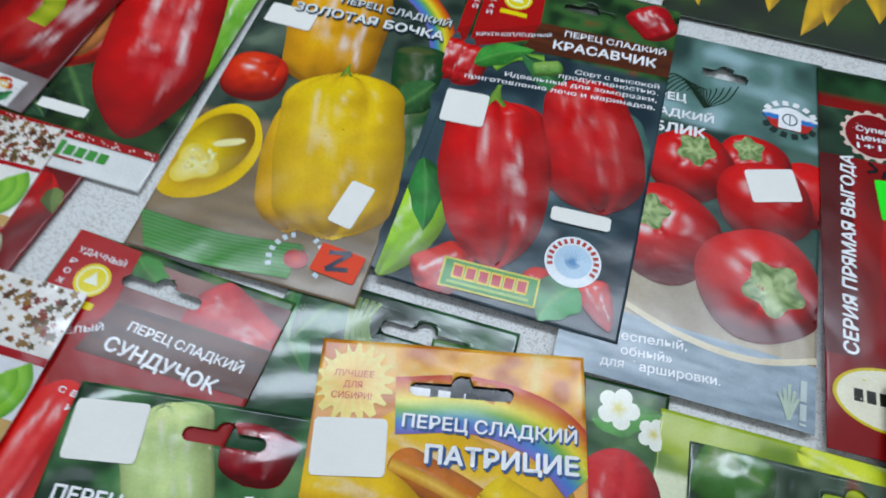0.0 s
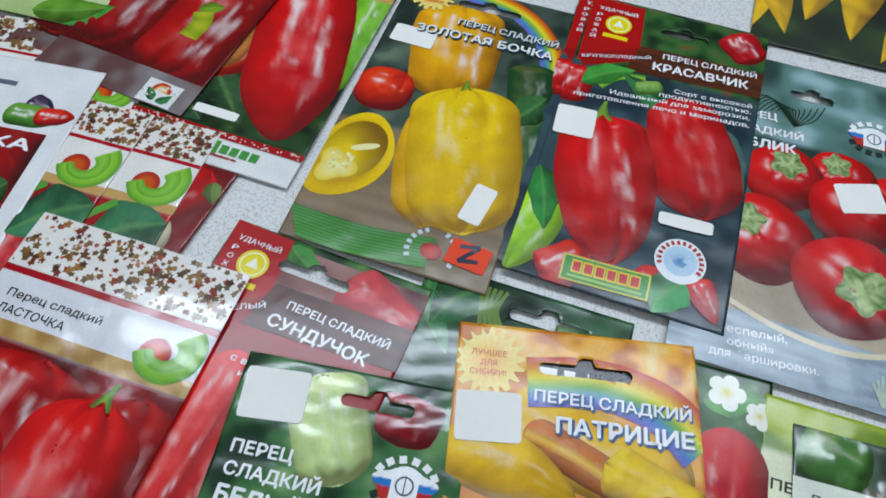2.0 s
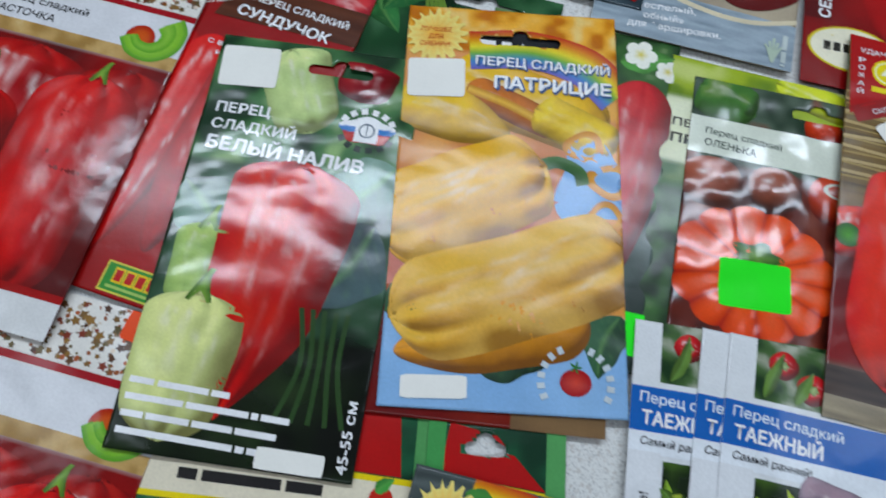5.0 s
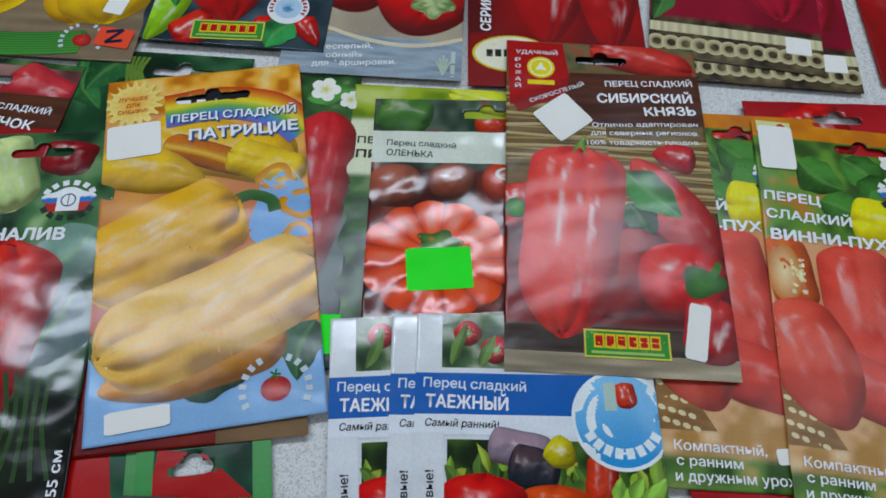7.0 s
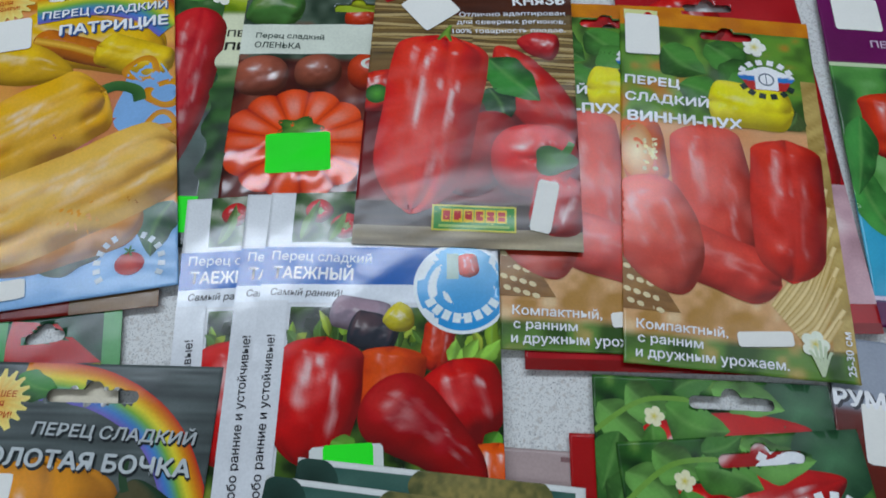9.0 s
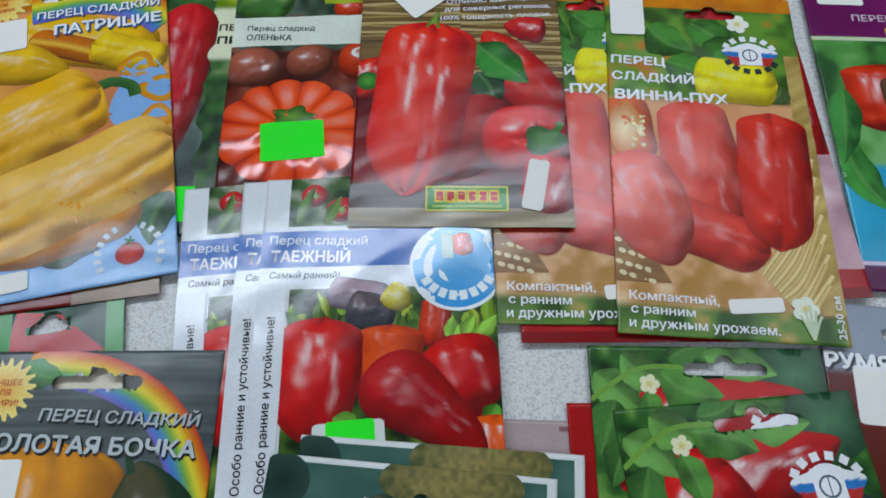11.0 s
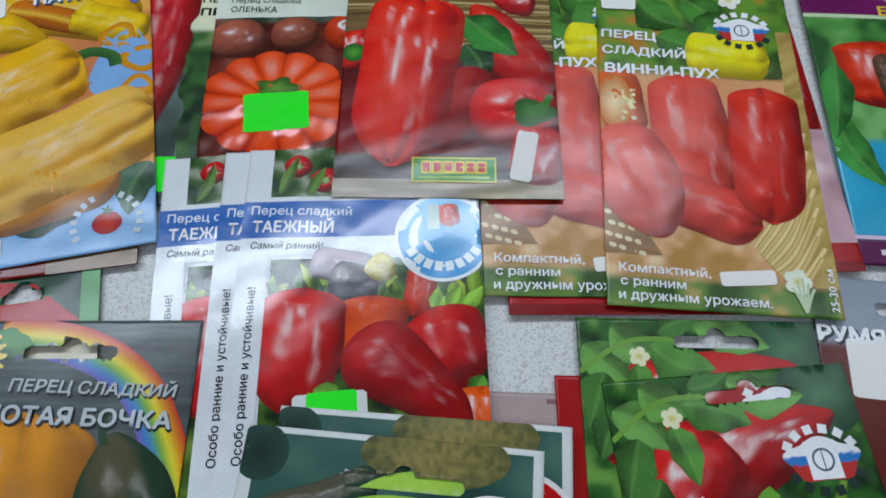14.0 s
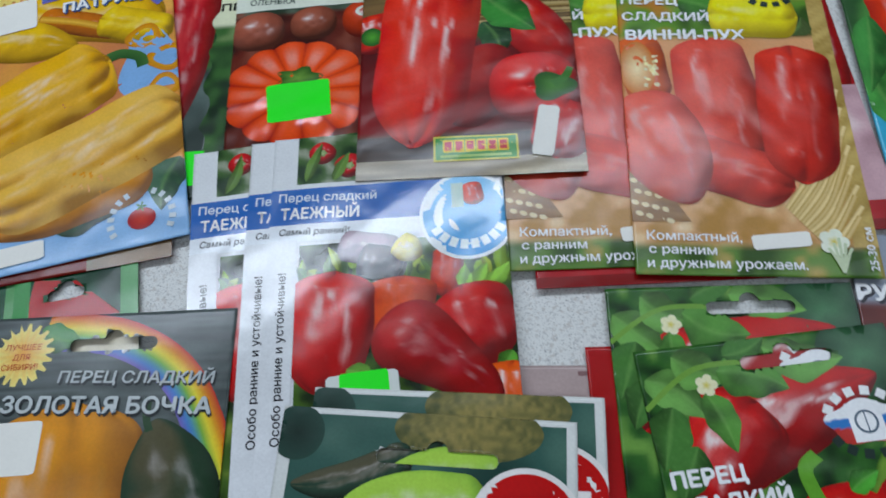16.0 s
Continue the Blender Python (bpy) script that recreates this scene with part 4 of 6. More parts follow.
# red packets of the farm series
for k, (x, y, level) in enumerate(((30, 195, 2.6), (37, 190.5, 3.6))):
    pk = Packet("seed packet with long red peppers and brown title panel", x, y, -15.5, 98, 187, level, bands((0, foliage("16301a", "3f6b35", "a03a30", 12, 3)), (0.27, foliage("22343e", "40565c", "5e7a80", 20, 8)), (0.80, foliage("26363e", "40525a", "5e707a", 20, 9))), slot=(0.55, 0.085, 26), wrinkle=0.9, seed=53 + k, group="farm series packets")
    if k:
        pk.pepper((0.80, 0.02), (0.95, 0.12), 22, "b02028", "bell", 2, seed=12)
    pk.pepper((0.06, 0.30), (0.03, 0.44), 20, "b8181c", "bell", 2, seed=11)
    farm_corner(pk, 0.20)
    if not k:
        continue
    farm_title(pk, 0.165, 0.265, ((0.46, 0.187), (0.965, 0.170)), ("КРАСАВЧИК", (0.42, 0.235), (0.93, 0.215)), small=(
        ("Сорт с высокой", (0.56, 0.310), (0.965, 0.290)), ("продуктивностью.", (0.49, 0.335), (0.965, 0.312)),
        ("Идеальный для заморозки,", (0.24, 0.372), (0.965, 0.336)), ("приготовления лечо и маринадов.", (0.06, 0.408), (0.965, 0.362))))
    pk.text("КРУПНОПЛОДНЫЙ", (0.04, 0.262), (0.40, 0.205), 2.2, bold=0.01)
    pk.band("printed_stalk", [(0.18, 0.36), (0.26, 0.31), (0.40, 0.29)], 5, lambda s, c: blend(lin("2f6a22"), lin("8cbf4a"), 1 - c ** 2))
    pk.leaf((0.08, 0.36), (0.34, 0.27), 14, "3a8a34", 6)
    pk.leaf((0.55, 0.40), (0.28, 0.29), 13, "2e6a3c", 16)
    pk.pepper((0.36, 0.335), (0.50, 0.305), 9, "6a9a4a", "block", 1, seed=26, shine=0.2)
    pk.leaf((0.86, 0.40), (0.98, 0.62), 14, "3a5a54", 17)
    pk.pepper((0.10, 0.72), (0.02, 1.0), 24, "8cc02c", "bell", 2, seed=6, deep=0.6, shape=(0.8, 1.1, 0.5, 0.3, 0.3))
    pk.leaf((0.02, 0.68), (0.13, 0.87), 15, "2a7a34", 3)
    pk.pepper((0.17, 0.99), (0.36, 0.90), 22, "b8241c", "bell", 2, seed=21)
    pk.pepper((0.58, 0.90), (0.70, 0.93), 14, "b01a1c", "round", 1, seed=22)
    pk.pepper((0.60, 0.33), (0.83, 0.705), 40, "b4141d", "bell", 3, seed=9, shine=0.35, soft=0.25, shape=(0.80, 1.12, 0.86, 0.16, 0.22))
    pk.pepper((0.24, 0.465), (0.455, 0.91), 44, "c0141d", "bell", 3, stem=9, seed=4, shine=0.8, soft=0.2, shape=(0.94, 1.06, 0.66, 0.09, 0.28))
    pk.pepper((0.84, 0.88), (0.96, 0.98), 15, "c0241c", "horn", 2, seed=18)
    pk.leaf((0.80, 0.90), (0.68, 1.0), 20, "2e8a44", 8)
    farm_badge(pk, (0.455, 0.945), 39, 13, 2)
    pk.polar("round_seal", (0.76, 0.845), 11.5, lin("e8ecee"))
    pk.polar("round_seal", (0.76, 0.845), 7.6, lin("b8d2e4"))
    for j in range(10):
        pk.polar("snow_crystal", (0.76, 0.845), lambda a, j=j: 6.8, lin("5a92c0"), spokes=3, squash=0.05, turn=18 * j, rings=2)
    for j in range(15):
        a = radians(200 - j * 16)
        pk.tilted("seal_print", (0.76 + 9.4 * math.cos(a) / 98, 0.845 - 9.4 * math.sin(a) / 187), 1.4, 2.2, math.degrees(a) - 90, lin("b83a34"))
    pk.label((0.75, 0.735), 25, 7, 3)
    pk.label((0.115, 0.51), 20, 19, 4)

# grey-green packet with round red peppers
pk = Packet("seed packet with four round red peppers and silver foot", 104, 157.5, -14.5, 97, 186, 2.4, bands((0, foliage("344c46", "64867e", "a8c4c8", 21, 6)), (0.30, foliage("22342e", "3e5a50", "567468", 16, 7)), (0.70, plain("a09280", "c0b298", 30, 4))), slot=(0.53, 0.115, 22), wrinkle=1.0, seed=55)
for j in range(14):
    pk.band("printed_dill", [(0.45, 0.24), (0.55 - 0.02 * j, 0.20 - 0.004 * j), (0.60 - 0.035 * j, 0.14 + 0.008 * j)], 0.6, lin("1c3424"))
for p, r, t, k in (((0.96, 0.43), 17, 0, None), ((0.70, 0.385), 17, 8, (-0.15, 0.5, 0.38)), ((0.42, 0.425), 20, 8, (0.08, 0.45, 0.40)), ((0.76, 0.48), 21, 0, None), ((0.345, 0.63), 24, 0, (-0.30, 0.36, 0.34)), ((0.76, 0.70), 26, -6, (0.22, -0.02, 0.44))):
    pk.top_pepper(p, r, "bd151b", 1.0, t, seed=int(r), cap=k[2] if k else 0.0, dent=k[:2] if k else (0.0, 0.9))
pk.quad("silver_foot", (0, 0.845), (1, 0.86), (1, 1), (0, 1), on(pk, fibres("74848e", "b4c2cc", 1.3, 3, 5)))
pk.band("cream_edge", [(0.10, 0.80), (0.45, 0.865), (0.75, 0.88), (1.0, 0.845)], 2.6, lin("d8ccae"))
pk.text("ПЕРЕЦ", (0.13, 0.235), (0.36, 0.225), 4.4, bold=0.03)
pk.text("СЛАДКИЙ", (0.13, 0.285), (0.50, 0.275), 4.4, bold=0.03)
pk.text("ОБЛИК", (0.16, 0.335), (0.47, 0.325), 5.4, bold=0.04)
pk.text("неспелый,", (0.21, 0.905), (0.50, 0.890), 3.6, bold=0.012)
pk.text("обный»", (0.25, 0.935), (0.45, 0.925), 3.6, bold=0.012)
pk.text("для фаршировки.", (0.18, 0.968), (0.64, 0.945), 3.6, bold=0.012)
flag_logo(pk, (0.85, 0.215), 12)
pk.label((0.79, 0.43), 22, 17, 18)
for j in range(5):
    pk.band("printed_plant", [(0.90, 0.985), (0.90 + 0.012 * (j - 2), 0.95), (0.90 + 0.02 * (j - 2), 0.91 + 0.012 * abs(j - 2))], 1.2, lin("b8c8b4"))
pk.bars((0.965, 0.99), (0.965, 0.89), 2.4, lin("c2ccc8"), 3, 4)

# red series packet with the large side slogan
pk = Packet("red seed packet with white side slogan and round cream emblem", 198, 132, -12.3, 97, 187, 3.6, bands((0, foliage("14301a", "2f5a34", "5a8a5a", 16, 2)), (0.09, plain("a4141c", "7a1018", 26, 3)), (0.30, plain("b0161d", "5a0c12", 22, 5))), wrinkle=0.8, seed=56)
pk.rect("dark_band", 0, 0.13, 1, 0.28, on(pk, foliage("16221a", "2a4432", "4a6a52", 14, 3)))
pk.pepper((0.52, 0.28), (0.44, 0.84), 46, "b4141b", "long", 3, seed=3)
pk.pepper((0.85, 0.30), (0.80, 0.86), 38, "aa131a", "long", 3, seed=5)
pk.rect("side_band", 0.0, 0.28, 0.135, 0.80, lin("5e1016"))
pk.text("СЕРИЯ ПРЯМАЯ ВЫГОДА", (0.105, 0.795), (0.125, 0.275), 5.4, bold=0.03, lean=0.1)
pk.polar("round_seal", (0.25, 0.20), lambda a: 15 * (0.95 + 0.05 * np.sign(np.sin(a * 16))), lin("e0c8b8"), spokes=96)
pk.polar("round_seal", (0.25, 0.20), 12.6, lin("8c1a20"))
for j, words in enumerate(("Супер", "цена!", "1+1")):
    pk.text(words, (0.17, 0.185 + 0.027 * j), (0.33 - 0.05 * (j == 2), 0.182 + 0.027 * j), 3.2, bold=0.02)
tag = pk.label((0.335, 0.385), 17, 21, 6, np.array([0.0, 0.95, 0.02]), NEON, "price_sticker", "fluorescent green price sticker with a dark pen mark")
mark = pk.band("pen_mark", [(0.33, 0.36), (0.30, 0.39), (0.36, 0.395), (0.35, 0.42)], 2.0, lin("1c2440"))
mark.location.z, mark.parent = 0.0002, tag
pk.rect("dark_strip", 0.42, 0.175, 1, 0.225, lin("1e2420"))
pk.text("ПЕРЕЦ", (0.46, 0.20), (0.80, 0.20), 4.6, bold=0.02)
for a, b, c in (((0.22, 0.285), (0.25, 0.305), (0.21, 0.315)), ((0.29, 0.305), (0.285, 0.315), (0.28, 0.325)), ((0.36, 0.280), (0.39, 0.300), (0.34, 0.312))):
    pk.band("pen_mark", [a, b, c], 1.6, lin("17171c"))
pk.rect("foot_band", 0, 0.905, 1, 1.0, lin("8c1219"))
pk.rect("foot_strip", 0.45, 0.885, 1, 0.925, lin("1c1a1a"))
pk.text("Качество наших семян", (0.50, 0.912), (0.97, 0.912), 2.6, bold=0.012, lean=0.15)
pk.text("урожая!", (0.78, 0.955), (0.97, 0.955), 3.0, bold=0.012, lean=0.15)
pk.polar("round_emblem", (0.24, 0.88), 21, lin("d8c43a"), 0.60)
pk.polar("round_emblem", (0.24, 0.88), 19.6, lin("ece6cc"), 0.59)
for j in range(6):
    pk.tilted("maker_word", (0.12 + 0.048 * j, 0.88), 3.4, 5, 0, lin("2c2a22"))

pk = Packet("red farm series packet with brown title panel, partly covered", -138, 27, -18, 95, 185, 2.2, bands((0, foliage("16301a", "3f6b35", "7a9a5a", 12, 4)), (0.16, plain("8c161a", "b02024", 20, 5))), slot=(0.47, 0.075, 34), wrinkle=0.45, seed=57, group="farm series packets")
pk.rect("grey_ground", 0.30, 0.02, 1, 0.16, on(pk, foliage("5a2a2a", "8a5a54", "a8847c", 22, 6)))
pk.pepper((0.62, 0.06), (1.02, 0.14), 26, "b4323a", "bell", 2, seed=4, shine=0.5)
pk.leaf((0.30, 0.02), (0.50, 0.06), 12, "3a7a34", 3)
pk.pepper((0.20, 0.30), (0.02, 0.85), 30, "c0181c", "long", 2, seed=5)
pk.pepper((0.36, 0.30), (0.28, 0.92), 26, "cc1a1e", "long", 2, seed=7)
pk.pepper((0.55, 0.32), (0.52, 0.88), 26, "aa141a", "long", 2, seed=9)
farm_corner(pk, 0.19)
farm_title(pk, 0.125, 0.235, ((0.43, 0.165), (0.93, 0.170)), ("СУНДУЧОК", (0.38, 0.212), (0.87, 0.222)))
pk.text("СПЕЛЫЙ", (0.14, 0.235), (0.34, 0.185), 2.6, bold=0.012)
pk.text("с великолепным", (0.32, 0.322), (0.80, 0.322), 3.0, bold=0.012)
pk.text("и сладким", (0.385, 0.349), (0.68, 0.349), 3.0, bold=0.012)
farm_badge(pk, (0.60, 0.955), 37, 13, 0)

# pale pepper packet with glossy wrapping
pk = Packet("glossy seed packet with red and pale green peppers", -102, -32, -7.5, 94, 186, 3.9, bands((0, foliage("1c3a24", "4a7a4a", "a8c88a", 15, 7)), (0.34, foliage("162a1c", "34543a", "6a8a78", 18, 4)), (0.72, foliage("0e140e", "1c2818", "2e4024", 20, 5))), slot=(0.60, 0.065, 30), wrinkle=2.6, mat=CELLO, seed=58)
pk.pepper((0.34, 0.02), (0.52, 0.24), 32, "b8cc8a", "bell", 3, seed=3, shine=0.6)
pk.pepper((0.75, 0.03), (0.72, 0.14), 26, "8a1a24", "bell", 2, seed=6)
pk.leaf((0.95, 0.30), (0.60, 0.44), 30, "6a8a7a", 3)
pk.leaf((0.02, 0.40), (0.26, 0.55), 28, "5a7a68", 5)
pk.leaf((0.90, 0.45), (0.62, 0.66), 32, "44585a", 7)
pk.pepper((0.18, 0.50), (0.16, 0.70), 22, "9ab86a", "bell", 2, stem=8, seed=9, shine=0.4)
pk.pepper((0.53, 0.325), (0.40, 0.91), 55, "c4241c", "bell", 3, bend=0.02, seed=2, shine=0.6, shape=(1.0, 0.92, 0.30, 0.12, 0.40))
pk.pepper((0.22, 0.66), (0.20, 0.97), 40, "c4cc86", "bell", 3, stem=10, seed=4, shine=0.4)
for j in range(5):
    pk.band("printed_stalk", [(0.66 + 0.05 * j, 0.66), (0.70 + 0.04 * j, 0.78), (0.64 + 0.07 * j, 0.90)], 2.0, lin("34502c"))
pk.text("ПЕРЕЦ", (0.06, 0.205), (0.32, 0.205), 4.8, bold=0.03)
pk.text("СЛАДКИЙ", (0.06, 0.250), (0.46, 0.255), 4.8, bold=0.03)
pk.text("БЕЛЫЙ НАЛИВ", (0.06, 0.300), (0.80, 0.315), 6.0, bold=0.04)
for j in range(4):
    pk.bars((0.03, 0.865 + 0.034 * j), (0.46 + (j > 0) * (0.30 - 0.04 * j), 0.872 + 0.034 * j), 2.4, WHITE, 4, j)
pk.text("45-55 см", (0.95, 0.985), (0.95, 0.84), 4.0, bold=0.02)
flag_logo(pk, (0.78, 0.215), 12)
pk.label((0.165, 0.085), 26, 21, 4)
pk.label((0.74, 0.975), 26, 8, 0)

# patrician packet: orange peppers on blue, over a dark red one
pk = Packet("dark red seed packet showing only its lower edge", -11, -15, -5.5, 97, 187, 2.6, plain("6a1016", "8a2a1c", 18, 3), wrinkle=0.8, seed=60)
pk.rect("foot_strip", 0.62, 0.955, 1.0, 1.0, on(pk, fibres("5a4030", "9a7a54", 3, 0, 4)))
pk.rect("dark_band", 0.25, 0.03, 0.95, 0.16, lin("181c22"))
pk.bars((0.30, 0.094), (0.58, 0.096), 6.5, WHITE, 5, 3)

pk = Packet("seed packet with orange peppers on blue under a rainbow", -7, -10, -2.5, 97.5, 187, 4.2, bands((0, foliage("c8741c", "f0b04a", "f8dc98", 10, 5)), (0.13, plain("f0b458", "e0986a", 14, 4)), (0.30, plain("e4a050", "c87058", 16, 5)), (0.79, plain("7aa8d8", "9ac0e4", 30, 5))), slot=(0.54, 0.09, 38), wrinkle=2.4, seed=61, group="rainbow seed packets")
pk.pepper((0.20, 0.20), (0.95, 0.33), 34, "e2a424", "block", 2, seed=3, shine=0.5)
pk.pepper((0.30, 0.225), (0.74, 0.340), 15, "b0620f", "block", 1, seed=31, shine=0.25, name="printed_cut_pepper")
pk.band("printed_cut_pepper", [(0.30, 0.235), (0.50, 0.275), (0.74, 0.345)], 4.5, lambda along, across: blend(lin("e8b850"), lin("c8862a"), np.abs(across)))
pk.pepper((-0.02, 0.26), (0.50, 0.36), 26, "e0a828", "long", 2, seed=5, shine=0.4)
pk.pepper((0.62, 0.28), (0.98, 0.38), 22, "e4b02e", "block", 2, seed=7, shine=0.3)
pk.polar("sky_patch", (0.88, 0.47), lambda a: 17 * (1 + 0.2 * np.cos(3 * a + 1)), lin("86b0dc"), 1.2)
for p, r in (((0.84, 0.375), 9), ((0.95, 0.46), 10), ((0.93, 0.55), 8)):
    pk.polar("printed_pepper_ring", p, lambda a, r=r: r * (1 + 0.10 * np.cos(3 * a + r)), lambda s, a: blend(lin("eebc34"), lin("d0841c"), s), 0.85, inner=0.60, rings=4)
pk.band("printed_stem", [(0.64, 0.432), (0.72, 0.420), (0.81, 0.440), (0.83, 0.475)], 6.0, lambda along, across: lin("3c6a34") + across[..., None] * np.array([0.02, 0.04, 0.01]))
pk.quad("pink_ground", (0, 0.50), (0.72, 0.52), (0.40, 0.70), (0, 0.74), lin("c8705c"))
pk.pepper((0.66, 0.435), (-0.06, 0.62), 46, "e89a1c", "block", 3, seed=2, shine=0.5, soft=0.5, fold=2.4, deep=0.44, shape=(0.86, 1.02, 0.94, 0.12, 0.2))
pk.leaf((0.40, 0.92), (0.80, 0.84), 22, "2a4a34", 4)
pk.leaf((0.98, 0.78), (0.88, 0.92), 18, "2c5438", 5)
pk.leaf((0.0, 0.80), (0.16, 0.74), 16, "2a4a30", 6)
pk.pepper((0.85, 0.80), (0.05, 0.885), 28, "c98416", "long", 2, seed=12, shine=0.3)
pk.pepper((1.02, 0.63), (0.03, 0.81), 45, "e6a040", "block", 3, seed=9, shine=0.4, bend=0.02, fold=2.4, deep=0.48, soft=0.6, shape=(0.86, 1.04, 0.90, 0.10, 0.16))
ring_logo(pk, (0.79, 0.93), 15)
pk.rainbow([(0.30, 0.125), (0.60, 0.115), (0.85, 0.155), (1.0, 0.235)], 21)
pk.sunburst((0.135, 0.085), 15)
for k, words in enumerate(("ЛУЧШЕЕ", "ДЛЯ", "СИБИРИ!")):
    half = (0.075, 0.035, 0.075)[k]
    pk.text(words, (0.135 - half, 0.07 + 0.022 * k), (0.135 + half, 0.07 + 0.022 * k), 2.4, lin("c8502a"), 0.012)
pk.text("ПЕРЕЦ СЛАДКИЙ", (0.33, 0.155), (0.965, 0.163), 4.6, lin("f0f2f4"), 0.02, edge=lin("3a5a8a"))
pk.text("ПАТРИЦИЕ", (0.42, 0.215), (0.97, 0.218), 6.2, lin("f4f6f8"), 0.03, edge=lin("3a5a8a"))
pk.label((0.15, 0.21), 26, 20, 2)
pk.label((0.22, 0.955), 26, 9, 2)

# packet with a white blossom and a long red pepper
pk = Packet("seed packet with white blossom and long red pepper, half covered", 16, 0, -12.4, 90, 160, 1.8, bands((0, foliage("1c3a1e", "3f6b35", "a8c08a", 12, 4)), (0.55, foliage("2c3a34", "5a6a64", "8a9a96", 22, 5))), wrinkle=1.4, seed=62)
pk.pepper((0.84, 0.15), (0.78, 0.80), 30, "b01a26", "long", 2, seed=4, shine=0.5)
pk.leaf((0.70, 0.10), (0.98, 0.05), 14, "4a8a3a", 3)
pk.flower((0.80, 0.06), 8)
pk.flower((0.95, 0.10), 6)
pk.label((0.93, 0.90), 16, 18, 0, np.array([0.0, 0.95, 0.02]), NEON, "price_sticker", "fluorescent green price sticker, half covered")

pk = Packet("yellow-green seed packet, mostly covered", 100, -15, -14, 90, 140, 1.8, bands((0, foliage("6a8a1e", "a4b83a", "d0d88a", 16, 8)), (0.16, plain("dfe2c0")), (0.40, foliage("16301a", "3f6b35", "8aa06a", 12, 3))), wrinkle=1.0, seed=63)
pk.pepper((0.55, 0.02), (0.95, 0.08), 16, "b8c43a", "block", 2, seed=4, shine=0.4)
pk.text("ПЕРЕЦ", (0.05, 0.255), (0.30, 0.255), 4.0, lin("3a3a34"), 0.02)
pk.text("ПР", (0.05, 0.315), (0.17, 0.315), 4.6, lin("2a2a24"), 0.03)

# small packet with a ribbed red fruit
pk = Packet("seed packet with ribbed flat red pepper and pale title strip", 108, -18, -12, 80, 126, 2.8, bands((0, foliage("2c4030", "5a6a5a", "a04a3a", 12, 5)), (0.34, foliage("3a1a16", "6a2a20", "9a5a48", 14, 6))), slot=(0.72, 0.075, 24), wrinkle=3.4, mat=CELLO, seed=64)
pk.pepper((0.04, 0.03), (0.36, 0.12), 26, "4a7a3a", "bell", 2, seed=4, shine=0.4)
for p, r, c in (((0.15, 0.42), 14, "94503e"), ((0.85, 0.40), 14, "b03a22"), ((0.75, 0.13), 9, "b83a24"), ((0.50, 0.40), 12, "8a4a38")):
    pk.top_pepper(p, r, c, 0.9, 0, 3, cap=0.0)


def ribbed(r, a):
    groove = np.abs(np.sin(a * 6.5)) ** 0.55
    tone = 0.30 + 0.70 * groove * (1 - 0.45 * np.exp(-(r / 0.28) ** 2)) - 0.35 * r ** 6 + 0.16 * np.sin(a + 0.9) * r
    base = blend(lin("b42c1a"), lin("ff6238"), np.clip(tone, 0, 1))
    return blend(base, np.array([0.86, 0.62, 0.55]), 0.35 * np.exp(-((r - 0.66) / 0.16) ** 2) * step(groove, 0.7, 1) * (0.5 + 0.5 * np.sin(a)))


pk.polar("printed_pepper", (0.41, 0.725), lambda a: 36 * (0.92 + 0.08 * np.abs(np.sin(a * 6.5)) ** 0.8), ribbed, 0.84, rings=18, spokes=156)
pk.polar("printed_stem", (0.42, 0.665), lambda a: 10 * (1 + 0.2 * np.cos(5 * a)), lambda r, a: blend(lin("7aa84a"), lin("2c5a22"), r), 0.6)
pk.rect("title_strip", 0.0, 0.165, 1.0, 0.315, lin("dde2d2"))
pk.text("Перец сладкий", (0.09, 0.222), (0.52, 0.235), 3.2, lin("4a5a50"), 0.012)
pk.text("ОЛЕНЬКА", (0.09, 0.270), (0.38, 0.280), 3.6, lin("3a4a40"), 0.014)
pk.polar("maker_logo", (0.86, 0.36), 8, lin("dfe4d8"), 0.5, inner=0.75, rings=2)
pk.label((0.425, 0.770), 30, 21, 4, np.array([0.0, 0.95, 0.02]), NEON, "price_sticker", "blank fluorescent green price sticker")

